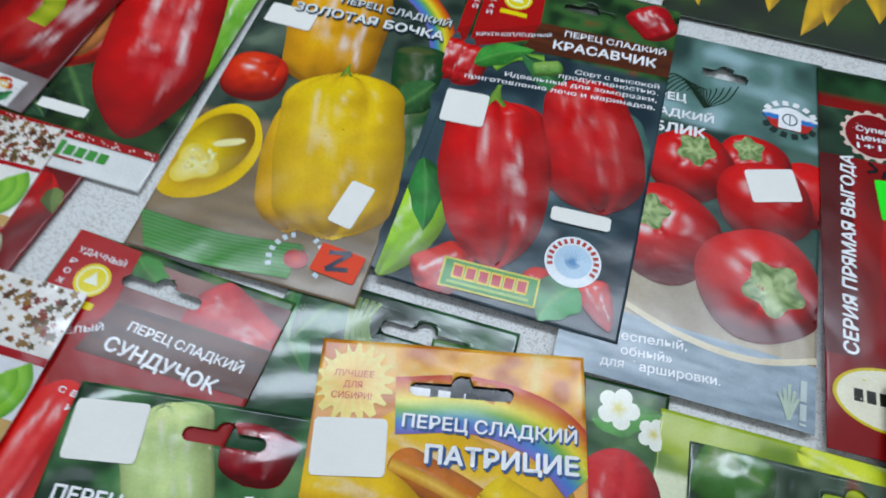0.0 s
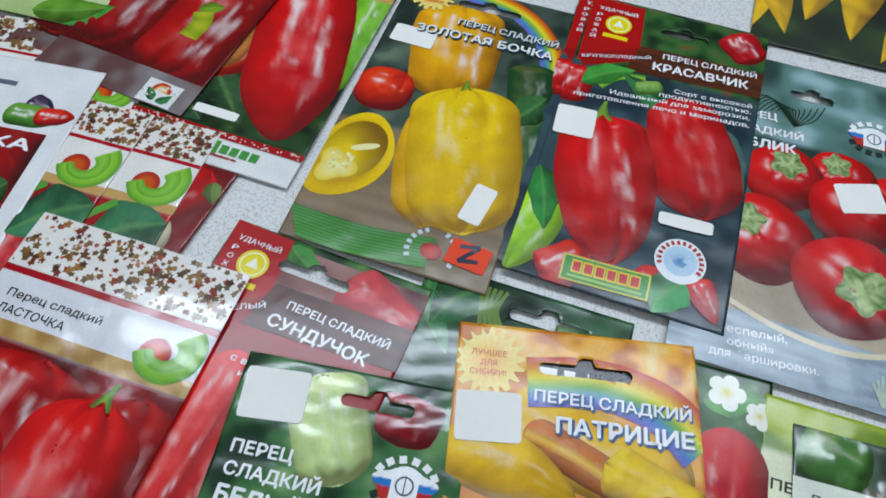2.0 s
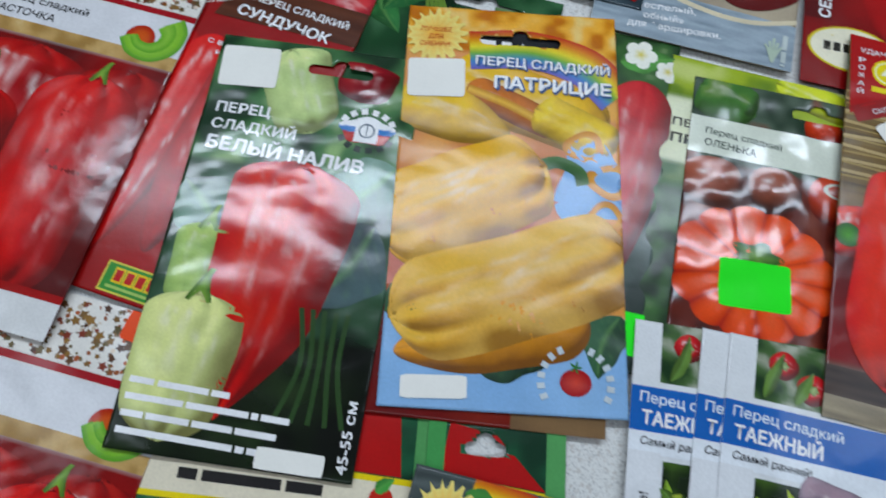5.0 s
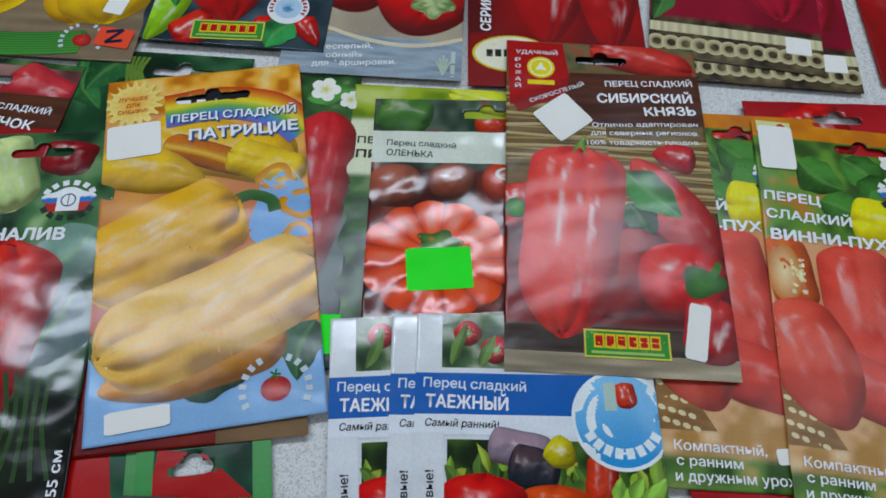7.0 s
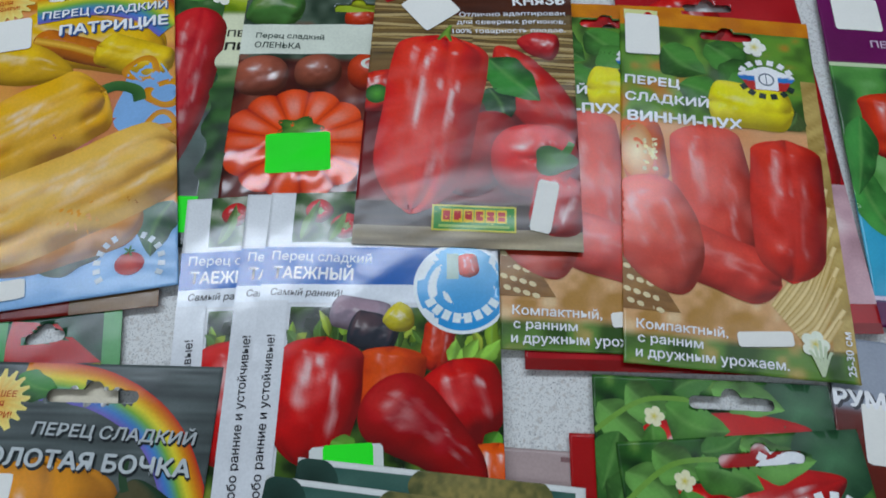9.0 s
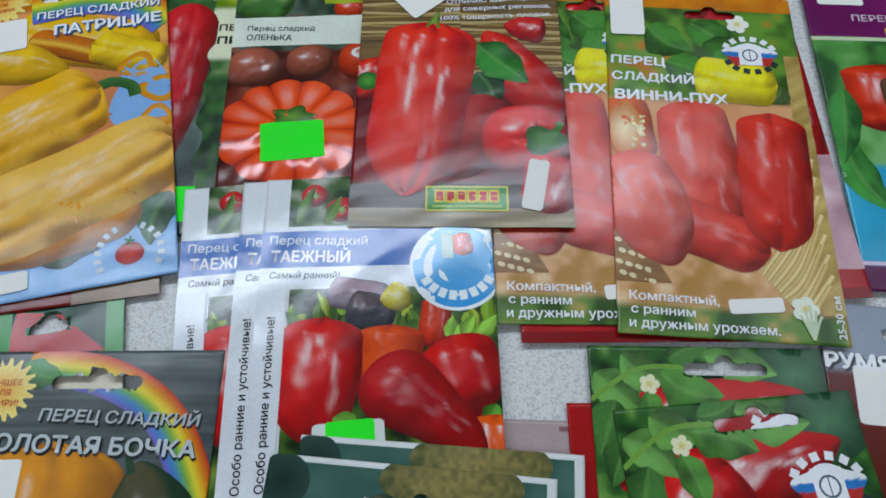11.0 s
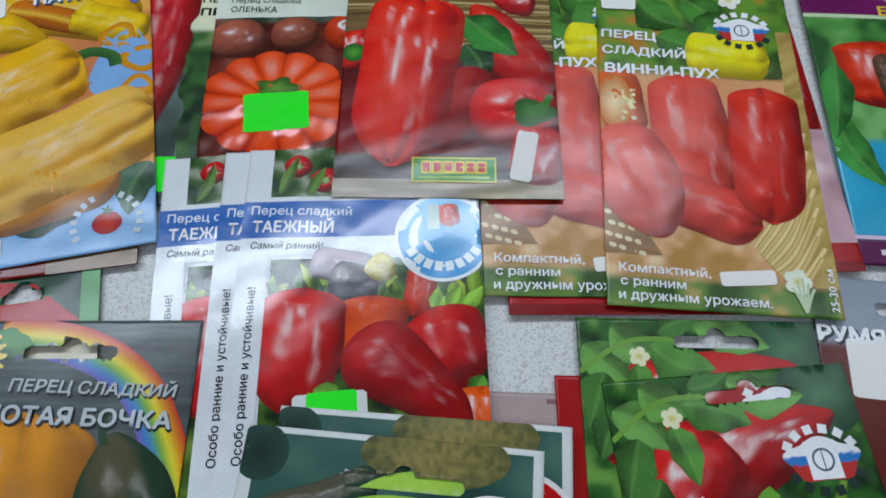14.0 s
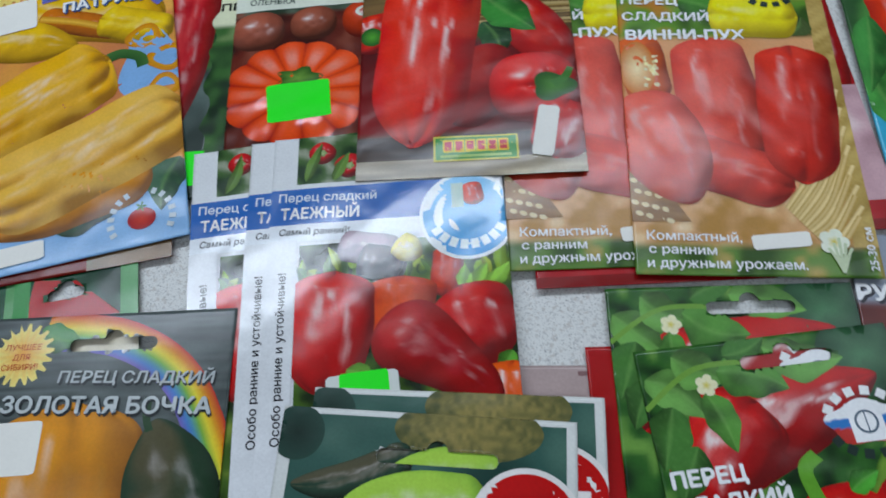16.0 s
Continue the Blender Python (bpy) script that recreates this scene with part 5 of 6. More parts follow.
# three white-bordered packets of one kind, fanned
for k, (x, y, turn, level) in enumerate(((80, -161.5, -8.5, 4.0), (101.5, -166.8, -11.6, 5.0), (111, -169, -12.3, 6.0))):
    pk = Packet("white-bordered seed packet with blue title band and red peppers", x, y, turn, 100, 180, level, plain("dfe1e2"), wrinkle=1.5, mat=CELLO, seed=65 + k, group="blue-banded seed packets")
    pk.rect("printed_picture", 0.11, 0.0, 1.0, 0.135, on(pk, foliage("1c3a1e", "4a6a3a", "c8c8b8", 8, 5)))
    for j, (p, r) in enumerate((((0.22, 0.05), 6), ((0.34, 0.09), 6.5), ((0.62, 0.05), 6), ((0.76, 0.10), 6), ((0.45, 0.04), 5), ((0.90, 0.06), 6))):
        pk.top_pepper(p, r, "b82026", 0.95, 0, j, cap=0.3)
    for j in range(7):
        pk.leaf((0.15 + 0.12 * j, 0.13), (0.22 + 0.12 * j, 0.02 + 0.03 * (j % 3)), 5, "5a7a34", j)
    pk.rect("title_band", 0.0, 0.148, 0.86, 0.244, lin("2c68b8"))
    pk.rect("title_strip", 0.0, 0.244, 0.86, 0.290, lin("e4e8ec"))
    pk.text("Перец сладкий", (0.035, 0.172), (0.46, 0.180), 4.0, lin("dfe8f0"), 0.012)
    pk.text("ТАЕЖНЫЙ", (0.045, 0.216), (0.385, 0.221), 5.2, WHITE, 0.03)
    pk.text("Самый ранний!", (0.045, 0.264), (0.345, 0.268), 3.0, lin("2a2a30"), 0.016, 0.15)
    pk.rect("printed_picture", 0.135, 0.30, 1.0, 0.99, on(pk, foliage("1a2a14", "4a6a2a", "98a84a", 9, 7)))
    for j in range(34):
        x = 0.15 + 0.0255 * j
        pk.leaf((x, 0.385 + 0.02 * math.sin(3 * j)), (x + 0.05 * math.sin(5 * j), 0.335 + 0.03 * math.sin(7 * j)), 3.6 + (j % 3), ("7a9a30", "4a6a26", "98a83e", "34521e")[j % 4], j)
    pk.pepper((0.30, 0.305), (0.56, 0.335), 15, "8a7a86", "block", 1, seed=15, shine=0.4)
    pk.pepper((0.38, 0.345), (0.58, 0.375), 16, "2a2e38", "block", 1, seed=16, shine=0.5)
    pk.pepper((0.54, 0.305), (0.64, 0.35), 12, "c2b42c", "long", 1, seed=7)
    pk.pepper((0.76, 0.33), (0.73, 0.45), 13, "b8321c", "bell", 2, seed=17, shine=0.4)
    pk.pepper((0.57, 0.395), (0.55, 0.55), 27, "c8461c", "block", 2, seed=5, shine=0.3, deep=0.5)
    for j in range(5):
        pk.leaf((0.80 + 0.03 * j, 0.43), (0.82 + 0.045 * j, 0.375 + 0.01 * (j % 2)), 6, "8ab84a", j + 40)
    pk.pepper((0.29, 0.375), (0.245, 0.655), 33, "c2181c", "bell", 2, seed=2, shine=0.7, shape=(1.0, 1.04, 0.68, 0.14, 0.24))
    pk.pepper((0.80, 0.425), (0.91, 0.61), 31, "b8161c", "bell", 2, seed=3, shine=0.8, shape=(0.95, 1.06, 0.60, 0.22, 0.30))
    pk.leaf((0.98, 0.58), (0.92, 0.64), 8, "5a9a34", 14)
    pk.pepper((0.98, 0.605), (0.95, 0.78), 24, "d4521e", "block", 2, seed=8, deep=0.6)
    pk.leaf((0.34, 0.60), (0.44, 0.64), 9, "6aa03a", 4)
    pk.pepper((0.30, 0.66), (0.52, 0.645), 14, "c8b42c", "round", 1, seed=18, shine=0.4)
    pk.pepper((0.47, 0.495), (0.93, 0.690), 31, "a3141e", "horn", 2, seed=4, bend=0.03, shine=0.5, shape=(1.05, 0.86, 0.30, 0.24, 0.16))
    pk.pepper((0.45, 0.70), (0.40, 0.92), 36, "b8501c", "bell", 2, seed=10)
    pk.rect("side_strip", 0.0, 0.285, 0.125, 1.0, lin("dcdee0"))
    pk.text("Особо ранние и устойчивые!", (0.075, 0.753), (0.068, 0.367), 3.4, lin("24242a"), 0.016)
    if k == 2:
        seal = pk.polar("series_seal", (0.845, 0.25), 20.5, lin("e8eef2"))
        pk.polar("series_seal", (0.845, 0.25), 19.0, lambda r, a: blend(lin("3f9ad8"), lin("8cc8ec"), 0.5 + 0.6 * r * np.sin(a)), rings=8)
        pk.pepper((0.86, 0.165), (0.88, 0.225), 9, "c83c28", "bell", 2, seed=3)
        pk.rect("seal_print", 0.78, 0.165, 0.83, 0.23, lin("b8ccc0"))
        for j in range(8):
            a = radians(212 + 16.5 * j)
            pk.tilted("seal_print", (0.845 + 15.5 * math.cos(a) / 100, 0.245 - 14.5 * math.sin(a) / 180), 3.2, 4.2, math.degrees(a) + 90, lin("e4eef4")).parent = seal
        pk.label((0.405, 0.668), 28, 21, 4, lin("d6dad4"), name="price_sticker")
        pk.label((0.412, 0.667), 19, 21.5, 4, np.array([0.0, 0.95, 0.02]), NEON, "price_sticker", "blank fluorescent green price sticker").location.z = 0.0001

# covered red packets and two alike with a basket
for k, (x, y, turn, level) in enumerate(((296, -86, -12.5, 3.2), (240, -91, -13.5, 2.6))):
    pk = Packet("red seed packet lying under another one", x, y, turn, 95, 187, level, plain("a0141c", "c03034", 24, 3 + k), slot=(0.5, 0.06, 26), wrinkle=1.4, seed=72 + k)
    pk.pepper((0.30, 0.02), (0.45, 0.20), 36, "b8181e", "bell", 3, seed=3)
    pk.pepper((0.86, 0.10), (0.90, 0.70), 30, "b01620", "long", 2, seed=5)
    pk.rect("pink_band", 0.76, 0.62, 1.0, 0.93, on(pk, foliage("b08a90", "d0aab0", "e8d6d4", 14, 3)))
    pk.rect("foot_strip", 0.0, 0.975, 1.0, 1.0, lin("8c1218"))

for k, (x, y, turn, level) in enumerate(((232.8, -82, -14.4, 3.8), (284.8, -102.3, -17.7, 5.6))):
    pk = Packet("seed packet with smooth red peppers beside a wicker basket", x, y, turn, 95, 187, level, bands((0, foliage("3a5a24", "6a9a3a", "d07a3a", 13, 4)), (0.36, plain("d88e5c", "e6b284", 22, 5)), (0.80, foliage("b88a4c", "d8a878", "e8cca0", 9, 6)), (0.93, foliage("3a5a24", "6a9044", "c8a86a", 12, 8))), slot=(0.56, 0.07, 26), wrinkle=1.3, seed=74 + k, group="basket seed packets")
    pk.rect("top_band", 0, 0.0, 1, 0.05, on(pk, foliage("c8761e", "d9892e", "e8b04a", 12, 3)))
    for a, b, w in (((0.22, 0.12), (0.44, 0.20), 22), ((0.45, 0.10), (0.66, 0.20), 20), ((0.70, 0.16), (0.50, 0.26), 20), ((0.30, 0.24), (0.52, 0.30), 18), ((0.55, 0.26), (0.75, 0.20), 18)):
        pk.leaf(a, b, w, "3f7a2c", int(100 * a[0]))
    pk.quad("basket", (0.92, 0.20), (1.0, 0.20), (1.0, 0.93), (0.90, 0.93), on(pk, fibres("8a6a2a", "dcc07a", 2.0, 35, 6)))
    for j in range(14):
        pk.band("basket_cane", [(0.97 - 0.02 * (j % 2), 0.52 + 0.026 * j), (0.84, 0.70 + 0.018 * j), (0.66 + 0.01 * j, 0.84 + 0.007 * j)], 2.4, lambda s, c, j=j: blend(lin("b8924a"), lin("f2dca4"), 0.9 - 0.8 * c ** 2 - 0.3 * (j % 2)))
    pk.quad("basket", (0, 0.68), (0.05, 0.70), (0.25, 0.875), (0, 0.875), on(pk, fibres("7a5230", "b08450", 2.4, 30, 6)))
    for j in range(6):
        for i in range(j // 2 + 2):
            pk.lay -= 0.9
            pk.polar("basket_bead", (0.018 + 0.043 * i + 0.015 * (j % 2), 0.715 + 0.028 * j + 0.006 * i), 1.8, lin("e2d0a4"), 0.65, -25, spokes=8, rings=2)
    pk.pepper((0.06, 0.36), (0.14, 0.56), 22, "cf5a2a", "bell", 2, seed=11, shine=0.3)
    pk.polar("printed_cut_pepper", (0.075, 0.455), 8, lambda r, a: blend(lin("f0dca8"), lin("d07a3a"), r), 1.9)
    pk.dots("printed_seeds", 0.10, 0.41, 0.17, 0.51, 30, ["f0e4b8", "e8d8a0"], 0.7, 1.3, 5)
    pk.leaf((0.88, 0.30), (0.80, 0.36), 12, "3a4a20", 8)
    pk.pepper((0.44, 0.290), (0.86, 0.300), 27, "e6c81c", "block", 2, seed=4, shine=0.25, deep=0.6)
    pk.pepper((0.40, 0.365), (0.47, 0.76), 33, "d2463a", "long", 2, seed=2, shine=0.5, soft=0.35, shape=(0.90, 1.08, 0.86, 0.10, 0.20))
    pk.pepper((0.22, 0.70), (0.70, 0.79), 27, "c83e34", "bell", 2, seed=7, shine=0.3, soft=0.3)
    pk.pepper((0.05, 0.53), (0.27, 0.83), 34, "d44c3c", "long", 2, seed=6, shine=0.6, soft=0.4, shape=(0.95, 1.10, 0.70, 0.20, 0.36))
    pk.pepper((0.80, 0.395), (0.755, 0.775), 33, "c63026", "block", 2, seed=3, shine=0.7, soft=0.2, shape=(0.90, 1.04, 0.78, 0.10, 0.20))
    pk.text("ПЕРЕЦ", (0.02, 0.240), (0.30, 0.246), 4.8, bold=0.03)
    pk.text("СЛАДКИЙ", (0.02, 0.295), (0.44, 0.300), 4.8, bold=0.03)
    pk.text("ВИННИ-ПУХ", (0.03, 0.355), (0.60, 0.358), 5.4, bold=0.04)
    pk.text("Компактный,", (0.055, 0.910), (0.45, 0.914), 4.0, bold=0.016)
    pk.text("с ранним", (0.06, 0.942), (0.34, 0.945), 3.8, bold=0.016)
    pk.text("и дружным урожаем.", (0.05, 0.975), (0.70, 0.975), 4.0, bold=0.016)
    pk.label((0.61, 0.918), 23, 6.5, 6)
    flag_logo(pk, (0.745, 0.205), 13)
    pk.flower((0.70, 0.10), 6)
    pk.flower((0.82, 0.92), 6, "e8ecd8")
    for j in range(5):
        pk.band("printed_plant", [(0.84, 0.99), (0.84 + 0.015 * (j - 2), 0.95), (0.84 + 0.024 * (j - 2), 0.91 + 0.012 * abs(j - 2))], 1.2, lin("c8d4b0"))
    pk.rect("pale_tag", 0.02, 0.0, 0.20, 0.034, lin("dcdc9a"))
    pk.polar("pale_tag", (0.15, 0.018), 2.2, lin("c02a22"))
    pk.text("25-30 см", (0.965, 0.985), (0.965, 0.885), 3.2, bold=0.016)
    pk.label((0.115, 0.085), 17, 26, 0)

# the farm series packet that lies on top
pk = Packet("farm series seed packet with one large red pepper on wicker", 183, -26.5, -14.2, 100, 183, 7.9, bands((0, foliage("3a5a34", "7a6a4a", "b04a34", 12, 5)), (0.10, fibres("33241a", "94794a", 1.5, 4, 5)), (0.45, fibres("33241a", "8a6c44", 1.8, 6, 6)), (0.60, plain("8c1a1e", "5a1216", 22, 3)), (0.88, fibres("3a322a", "7c7262", 2.0, 0, 7))), slot=(0.50, 0.062, 27), wrinkle=1.9, seed=78, group="farm series packets", flap=0.020)
pk.pepper((0.45, 0.01), (0.98, 0.09), 22, "b8322c", "bell", 2, seed=3, shine=0.5)
for k in range(46):
    y, x = (0.175 + 0.0115 * (k % 23), 0.0) if k < 23 else (0.34 + 0.0095 * (k % 23), 0.5)
    pk.lay -= 0.85
    pk.band("printed_straw", [(x, y + 0.004 * math.sin(3 * k)), (x + 0.25, y + 0.003 * math.sin(5 * k)), (x + 0.5, y + 0.004 * math.sin(7 * k))], 1.0 + 0.3 * (k % 3), lin(("a68c56", "7a6038", "bca472")[k % 3]))
pk.rect("printed_shade", 0.0, 0.885, 1.0, 0.95, on(pk, fibres("241a18", "5c4a40", 2.0, 0, 8)))
pk.rect("printed_wood", 0.0, 0.95, 1.0, 1.0, on(pk, fibres("64584a", "cabb9c", 1.6, 0, 9)))
pk.pepper((0.02, 0.50), (0.10, 0.62), 22, "c02a1e", "bell", 2, seed=12)
pk.polar("printed_pepper", (0.05, 0.57), 5.5, lambda r, a: blend(lin("5aa83a"), lin("1f5a22"), r))
pk.pepper((0.62, 0.40), (0.97, 0.70), 27, "b8241e", "horn", 2, seed=5, shine=0.4, shape=(0.5, 1.0, 0.7, 0.3, 0.3))
pk.pepper((0.93, 0.40), (0.72, 0.38), 16, "b0242a", "long", 1, seed=15)
pk.leaf((0.58, 0.54), (0.66, 0.66), 16, "1f4a24", 9)
pk.leaf((0.58, 0.445), (0.83, 0.575), 21, "2f7a2c", 3)
pk.pepper((0.66, 0.62), (0.44, 0.86), 34, "8e161a", "round", 1, shine=0.0, seed=6, name="printed_shadow_pepper")
pk.top_pepper((0.80, 0.755), 21, "cc2020", 0.95, 0, 3, cap=0, dent=(0.35, 0.05))
pk.pepper((0.95, 0.80), (0.86, 0.96), 26, "b0161c", "bell", 2, seed=16)
pk.polar("printed_stem", (0.885, 0.755), lambda a: 9.5 * (1 + 0.16 * np.cos(3 * a)), lambda r, a: blend(lin("5a9a3a"), lin("1f4f22"), 0.3 + 0.6 * r), 0.8)
pk.band("printed_stem", [(0.885, 0.75), (0.94, 0.73), (0.97, 0.70)], 4.5, lin("3f7a30"), 0.3)
pk.pepper((0.365, 0.375), (0.245, 0.912), 45, "d62a1e", "block", 3, stem=7, seed=4, shine=1.1, soft=0.25, shape=(0.98, 1.04, 0.74, 0.10, 0.26))
farm_corner(pk, 0.16)
farm_title(pk, 0.115, 0.295, ((0.51, 0.152), (0.965, 0.135)), ("СИБИРСКИЙ", (0.465, 0.205), (0.955, 0.190)), ("КНЯЗЬ", (0.70, 0.245), (0.965, 0.232)), (
    ("Отлично адаптирован", (0.43, 0.298), (0.965, 0.278)), ("для северных регионов.", (0.42, 0.325), (0.965, 0.308)), ("100% товарность плодов.", (0.40, 0.358), (0.965, 0.338))))
pk.text("СКОРОСПЕЛЫЙ", (0.12, 0.225), (0.40, 0.155), 2.4, bold=0.012)
farm_badge(pk, (0.525, 0.925), 37, 12.5, 0)
pk.label((0.285, 0.275), 22, 22, 40)
pk.label((0.835, 0.885), 9.5, 26, -11)

# wine-red packets with a woven border near the far corner
pk = Packet("plain red seed packet at the pile's edge", 420, 92, -14, 95, 187, 0.8, plain("8c1218", "a01a20", 30, 3), wrinkle=0.8, seed=79)
pk.pepper((0.20, 0.30), (0.18, 0.90), 40, "9c141a", "long", 2, seed=4)
for k, (x, y, turn, level) in enumerate(((318, 112, -16, 1.8), (309, 127, -20, 2.9))):
    pk = Packet("seed packet with wine-red peppers over a woven border", x, y, turn, 95, 187, level, bands((0, plain("a81438", "7a1028", 24, 3)), (0.84, foliage("2c2418", "5a4c34", "8a7a58", 8, 5))), wrinkle=0.9, seed=80 + k, group="wine-red seed packets")
    pk.pepper((0.35, 0.10), (0.30, 0.72), 42, "b01436", "bell", 3, seed=3)
    pk.pepper((0.68, 0.10), (0.78, 0.80), 40, "b8163a", "bell", 3, seed=5)
    pk.leaf((0.10, 0.70), (0.02, 0.86), 14, "3a6a34", 3)
    for j in range(12):
        pk.polar("woven_loop", (0.045 + 0.083 * j, 0.945), 5.4, lambda r, a: blend(lin("4a3a22"), lin("d4c89c"), r), 1.0, inner=0.45, rings=3, spokes=20)
    pk.band("woven_edge", [(0, 0.885), (0.5, 0.885), (1, 0.885)], 7, lambda s, c: blend(lin("b0a478"), lin("ddd4b0"), np.abs(np.sin(s * 60))))
    pk.label((0.86, 0.90), 14, 12, 0)

# purple-topped packets at the edge of the pile
for k, (x, y, level) in enumerate(((404, -108, 1.4), (394, -109, 2.5))):
    pk = Packet("seed packet with purple title band and striped pepper", x, y, -16.5, 95, 185, level, bands((0, plain("6a1a56", "7a2464", 30, 3)), (0.25, foliage("2c5a2c", "5a9a4a", "8ac07a", 15, 4)), (0.66, plain("2f9ac0", "4ab0d0", 26, 5)), (0.93, plain("5e1a4c", "6a2456", 30, 3))), wrinkle=1.0, seed=82 + k, group="purple-topped packets")
    pk.pepper((0.34, 0.34), (0.34, 0.56), 44, "c03420", "bell", 3, seed=3)
    pk.pepper((0.36, 0.38), (0.36, 0.56), 12, "4a3a2a", "long", 1, seed=4, shine=0.3)
    pk.pepper((0.75, 0.34), (0.72, 0.60), 40, "b82c1e", "bell", 3, stem=8, seed=6)
    pk.leaf((0.04, 0.58), (0.22, 0.80), 18, "3f8a3a", 3)
    pk.leaf((0.10, 0.42), (0.02, 0.66), 16, "3a8038", 5)
    pk.rect("pale_line", 0, 0.245, 1, 0.258, lin("c8d8b0"))
    pk.rect("pale_line", 0, 0.925, 1, 0.935, lin("d8c8d8"))
    pk.text("ПЕРЕЦ СЛАДКИЙ", (0.24, 0.178), (0.84, 0.178), 4.2, lin("d8c0d4"), 0.014)
    pk.text("БАРИН", (0.40, 0.232), (0.78, 0.232), 6.0, lin("e0c04a"), 0.03)
    pk.bars((0.10, 0.975), (0.70, 0.975), 2.6, lin("e0d0dc"), 4, 3)
    pk.label((0.20, 0.07), 24, 22, 0)

# green-framed packets under the near edge of the patrician one
for k, (x, y, w, h, level) in enumerate(((-93, -171, 112, 150, 0.6), (-17, -168, 53, 120, 1.6))):
    pk = Packet("green-striped seed packet with red roof shape and cream band", x, y, -4, w, h, level, foliage("123a26", "1f5a3a", "3a7a54", 14, 4 + k), slot=(0.42, 0.075, 16) if k else None, wrinkle=1.0, seed=84 + k, group="green-striped packets")
    pk.quad("red_roof", (0.16 if k else 0.5, 0.0), (0.50 if k else 0.84, 0.03), (0.86, 0.19), (0.10, 0.16), lin("b8161e"))
    pk.quad("yellow_line", (0.0, 0.155), (1, 0.20), (1, 0.215), (0.0, 0.17), lin("e8d02a"))
    pk.quad("cream_band", (0.0, 0.17), (1, 0.215), (1, 0.36 if k else 0.29), (0.0, 0.33 if k else 0.265), lin("e2d8c0"))
    pk.rect("green_stripe", 0.0, 0.0, 0.13 if k else 0.05, 0.19 if k else 0.15, lin("4a9a54"))
    pk.quad("green_stripe", (0.86 if k else 0.90, 0), (1, 0), (1, 0.21), (0.86 if k else 0.90, 0.20), lin("5aa05e"))
    if not k:
        pk.bars((0.12, 0.235), (0.62, 0.25), 4.0, lin("2c2a2a"), 3, 2)
        pk.polar("maker_logo", (0.80, 0.245), 4.5, lin("c8342a"))
        pk.leaf((0.78, 0.23), (0.84, 0.195), 5, "3f8a3a", 3)
        pk.rect("maker_word", 0.73, 0.268, 0.88, 0.282, lin("c8442e"))
        pk.quad("yellow_line", (0.0, 0.265), (1, 0.29), (1, 0.305), (0.0, 0.28), lin("e8d02a"))
        pk.rect("red_panel", 0.14, 0.31, 1, 0.62, lin("a8141c"))
        pk.bars((0.18, 0.36), (0.92, 0.375), 3.6, WHITE, 4, 3)
        pk.leaf((0.0, 0.36), (0.16, 0.44), 16, "2e6a34", 5)

# near side of the table
pk = Packet("pale pink translucent seed packet under others", 143, -291, -16, 92, 185, 0.6, plain("a89290", "b8a4a0", 30, 3), slot=(0.78, 0.05, 24), wrinkle=0.8, seed=86)
pk.rect("dark_line", 0.60, 0.012, 1.0, 0.022, lin("8c6a6a"))

for k, (x, y, turn, level) in enumerate(((101.5, -291.5, -18, 8.0), (87.5, -296, -19, 9.3))):
    pk = Packet("white-edged dark green seed packet with pale green peppers", x, y, turn, 108, 185, level, plain("dadcd8"), slot=(0.54, 0.085, 44) if k else None, wrinkle=1.0, seed=87 + k, group="white-edged packets")
    pk.rect("printed_picture", 0.045, 0.012, 0.965, 1.0, on(pk, foliage("24443c", "3a6056", "587a6c", 26, 5)))
    pk.polar("printed_straw", (0.64, 0.03), 27, lambda r, a: blend(lin("9a8c54"), lin("4e5634"), 0.7 * r + 0.7 * (vnoise(30 * r * np.cos(a), 9 * r * np.sin(a), 1.6, 3) - 0.45)), 0.42, rings=22, spokes=90)
    pk.pepper((0.46, 0.078), (0.06, 0.150), 14, "2a4434", "long", 2, seed=3, bend=0.08, shine=0.3)
    pk.polar("printed_pepper", (0.06, 0.05), 10, lambda r, a: blend(lin("1a3028"), lin("2c4a40"), r), 1.0)
    pk.pepper((0.72, 0.178), (0.23, 0.186), 24, "8cb84a", "long", 2, seed=5, bend=-0.03, shine=0.4, deep=0.5)
    pk.pepper((0.10, 0.24), (0.60, 0.50), 40, "e0b428", "bell", 3, seed=7)
    pk.polar("round_seal", (0.84, 0.20), 20, lin("e8e4e0"))
    pk.polar("round_seal", (0.84, 0.20), 18, lin("c81c20"))
    pk.bars((0.72, 0.20), (0.96, 0.20), 4, lin("f0e8e4"), 2, 4)

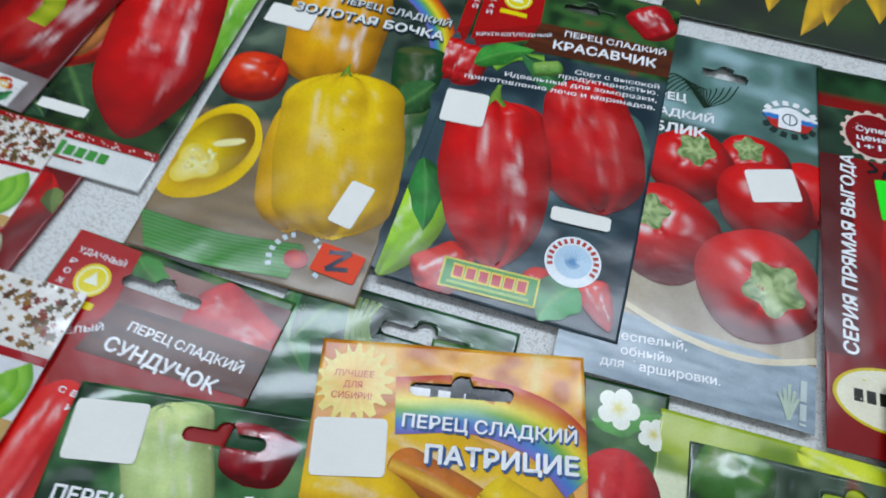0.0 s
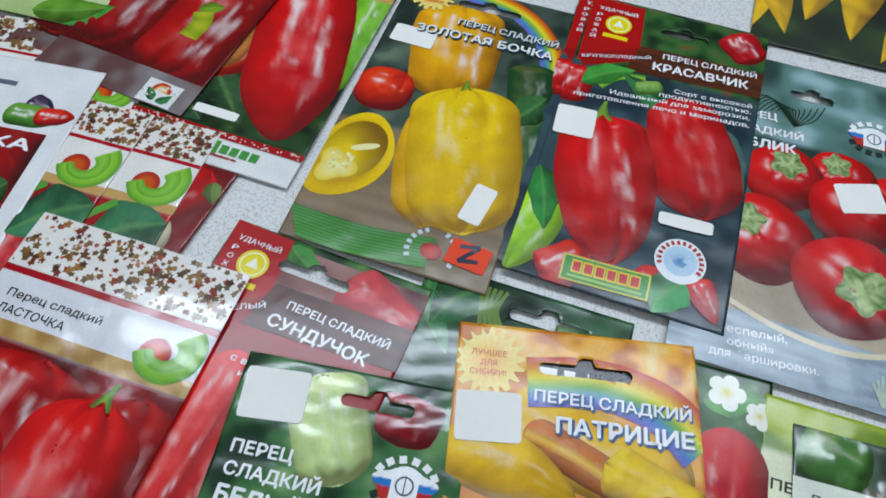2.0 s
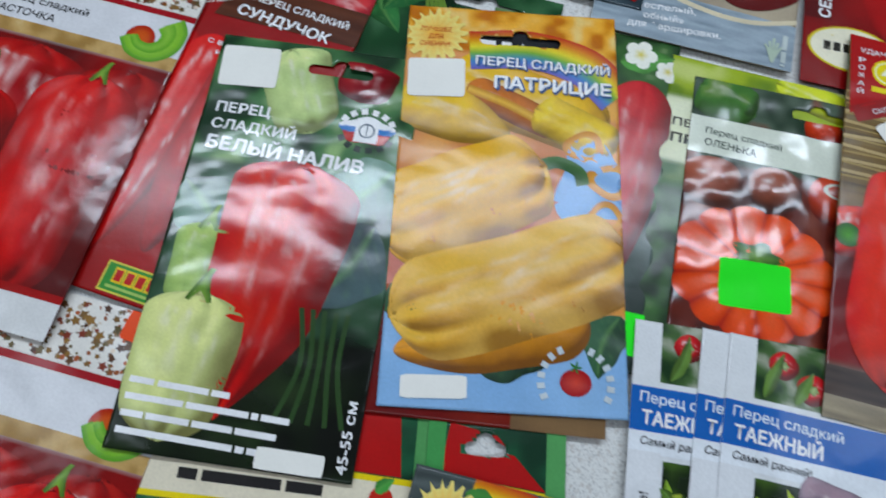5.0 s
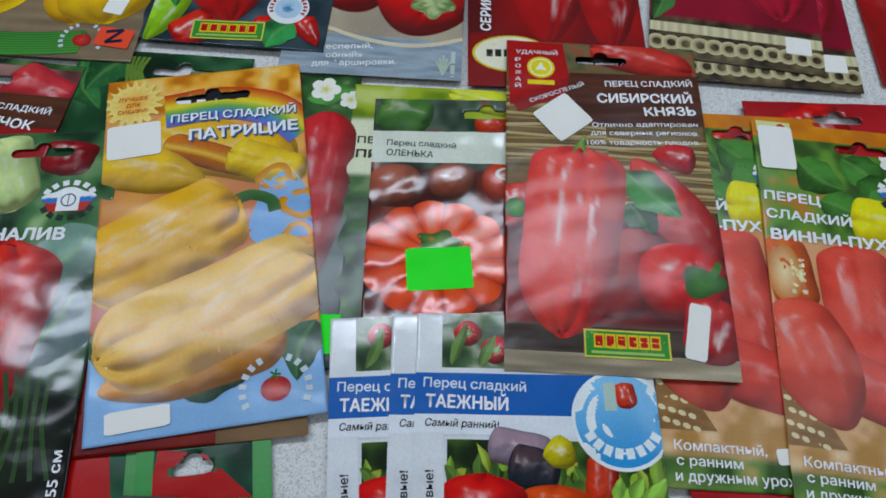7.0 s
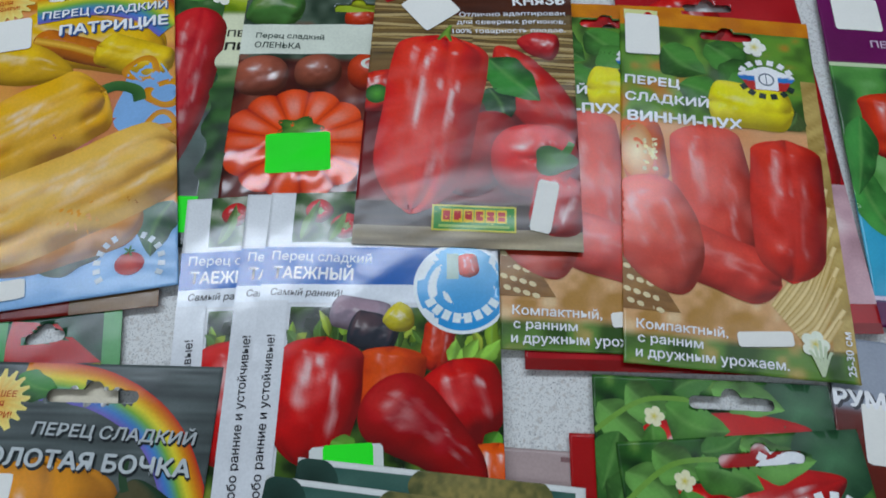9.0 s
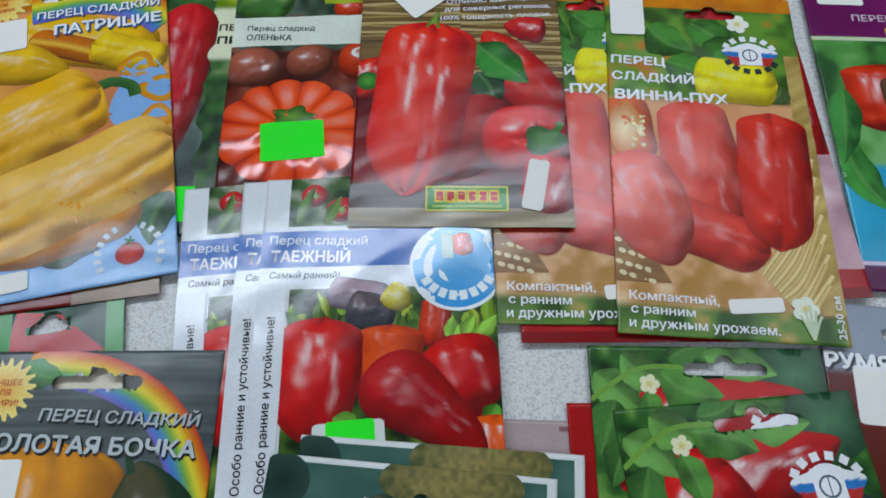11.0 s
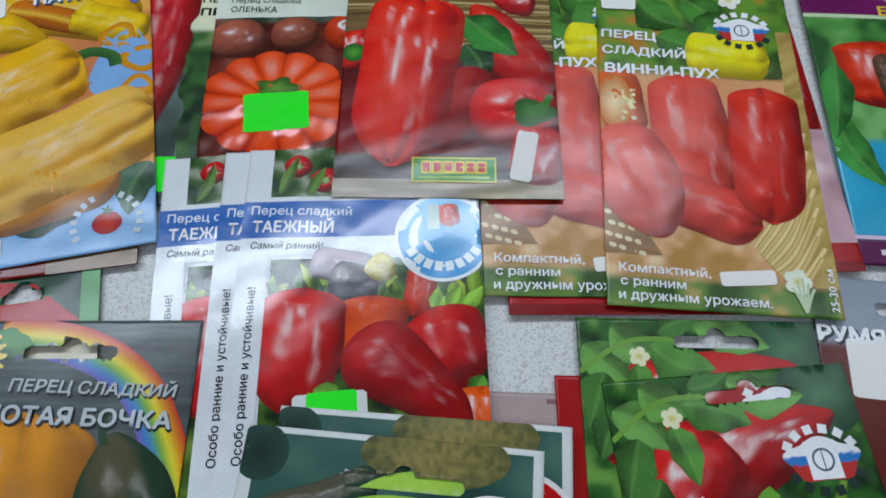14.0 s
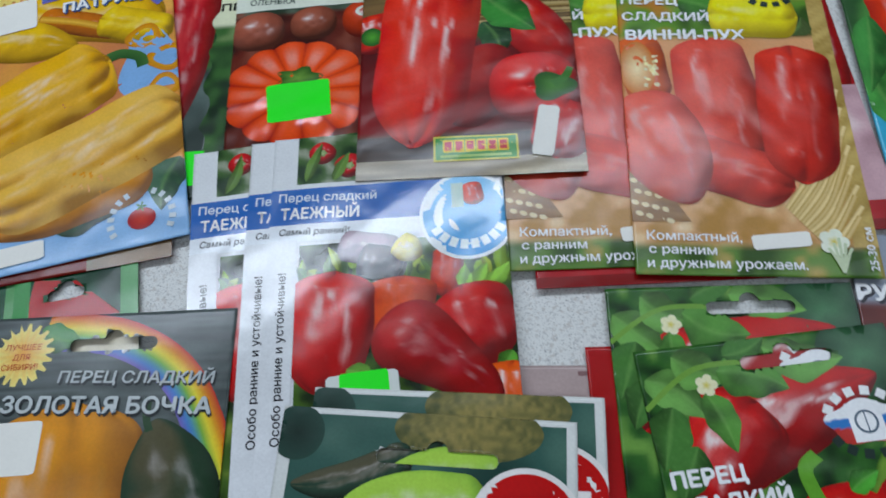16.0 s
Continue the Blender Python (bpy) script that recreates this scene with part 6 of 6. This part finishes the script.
for k, (x, y, turn, level) in enumerate(((206, -300, -14, 1.6), (220, -280, -14.8, 2.8), (231, -305, -9, 4.0))):
    pk = Packet("green leafy seed packet with red peppers" if k else "red-edged seed packet under leafy ones", x, y, turn, 95, 185, level, foliage("122e14", "34682a", "7aa850", 10, 4) if k else plain("a8141c", "b82028", 30, 3), slot=(0.58, 0.05, 34), wrinkle=1.0, seed=90 + k, group="leafy seed packets")
    if not k:
        continue
    pk.polar("printed_melon", (0.87, 0.06), 16.5, lambda r, a: blend(lin("4f8058"), lin("22482e"), r + 0.4 * (vnoise(15 * r * np.cos(a), 15 * r * np.sin(a), 4, 3) - 0.5)), 0.95)
    pk.pepper((0.16, 0.215), (0.90, 0.10), 40, "b0161c", "horn", 2, seed=3)
    pk.pepper((0.42, 0.13), (0.10, 0.30), 32, "b8181e", "bell", 2, seed=13)
    pk.pepper((0.80, 0.30), (0.70, 0.60), 54, "b4161c", "bell", 3, seed=5, stem=12)
    for a, b, w in (((0.02, 0.06), (0.22, 0.15), 16), ((0.14, 0.02), (0.34, 0.08), 16), ((0.30, 0.06), (0.56, 0.11), 20), ((0.24, 0.10), (0.30, 0.22), 12), ((0.50, 0.02), (0.80, 0.06), 16), ((0.10, 0.12), (0.02, 0.24), 16), ((0.34, 0.03), (0.52, 0.00), 12), ((0.16, 0.20), (0.06, 0.30), 14)):
        pk.leaf(a, b, w, ("4f8436", "3c6c2c", "649648")[int(100 * a[0]) % 3], int(100 * a[0]))
    pk.band("printed_stalk", [(0.0, 0.12), (0.22, 0.05), (0.50, 0.05)], 2.0, lin("7aa84a"))
    pk.band("printed_stalk", [(0.56, 0.36), (0.52, 0.27), (0.58, 0.24)], 5.0, lin("6aa83a"))
    pk.leaf((0.66, 0.31), (0.78, 0.28), 8, "4a9a34", 3)
    pk.flower((0.25, 0.085), 4.2, "ece8c0")
    flag_logo(pk, (0.80, 0.19), 14)
    if k < 2:
        continue
    pk.text("ПЕРЕЦ", (0.03, 0.260), (0.31, 0.258), 5.4, bold=0.04)
    pk.text("СЛАДКИЙ", (0.03, 0.310), (0.45, 0.306), 5.4, bold=0.04)

pk = Packet("grey-topped seed packet with orange-red peppers", 312, -286, -20, 95, 185, 1.8, bands((0, plain("8a92a0", "a8aeb8", 26, 3)), (0.16, plain("7a2a1c", "5a1c14", 24, 4))), slot=(0.42, 0.07, 30), wrinkle=1.0, seed=93)
pk.text("РУМЯНЫЕ", (-0.0, 0.140), (0.52, 0.140), 6.4, bold=0.04, edge=lin("3a3a40"))
pk.label((0.26, 0.21), 28, 24, 0)
pk.pepper((0.60, 0.20), (0.50, 0.60), 54, "a83a22", "bell", 3, seed=4)
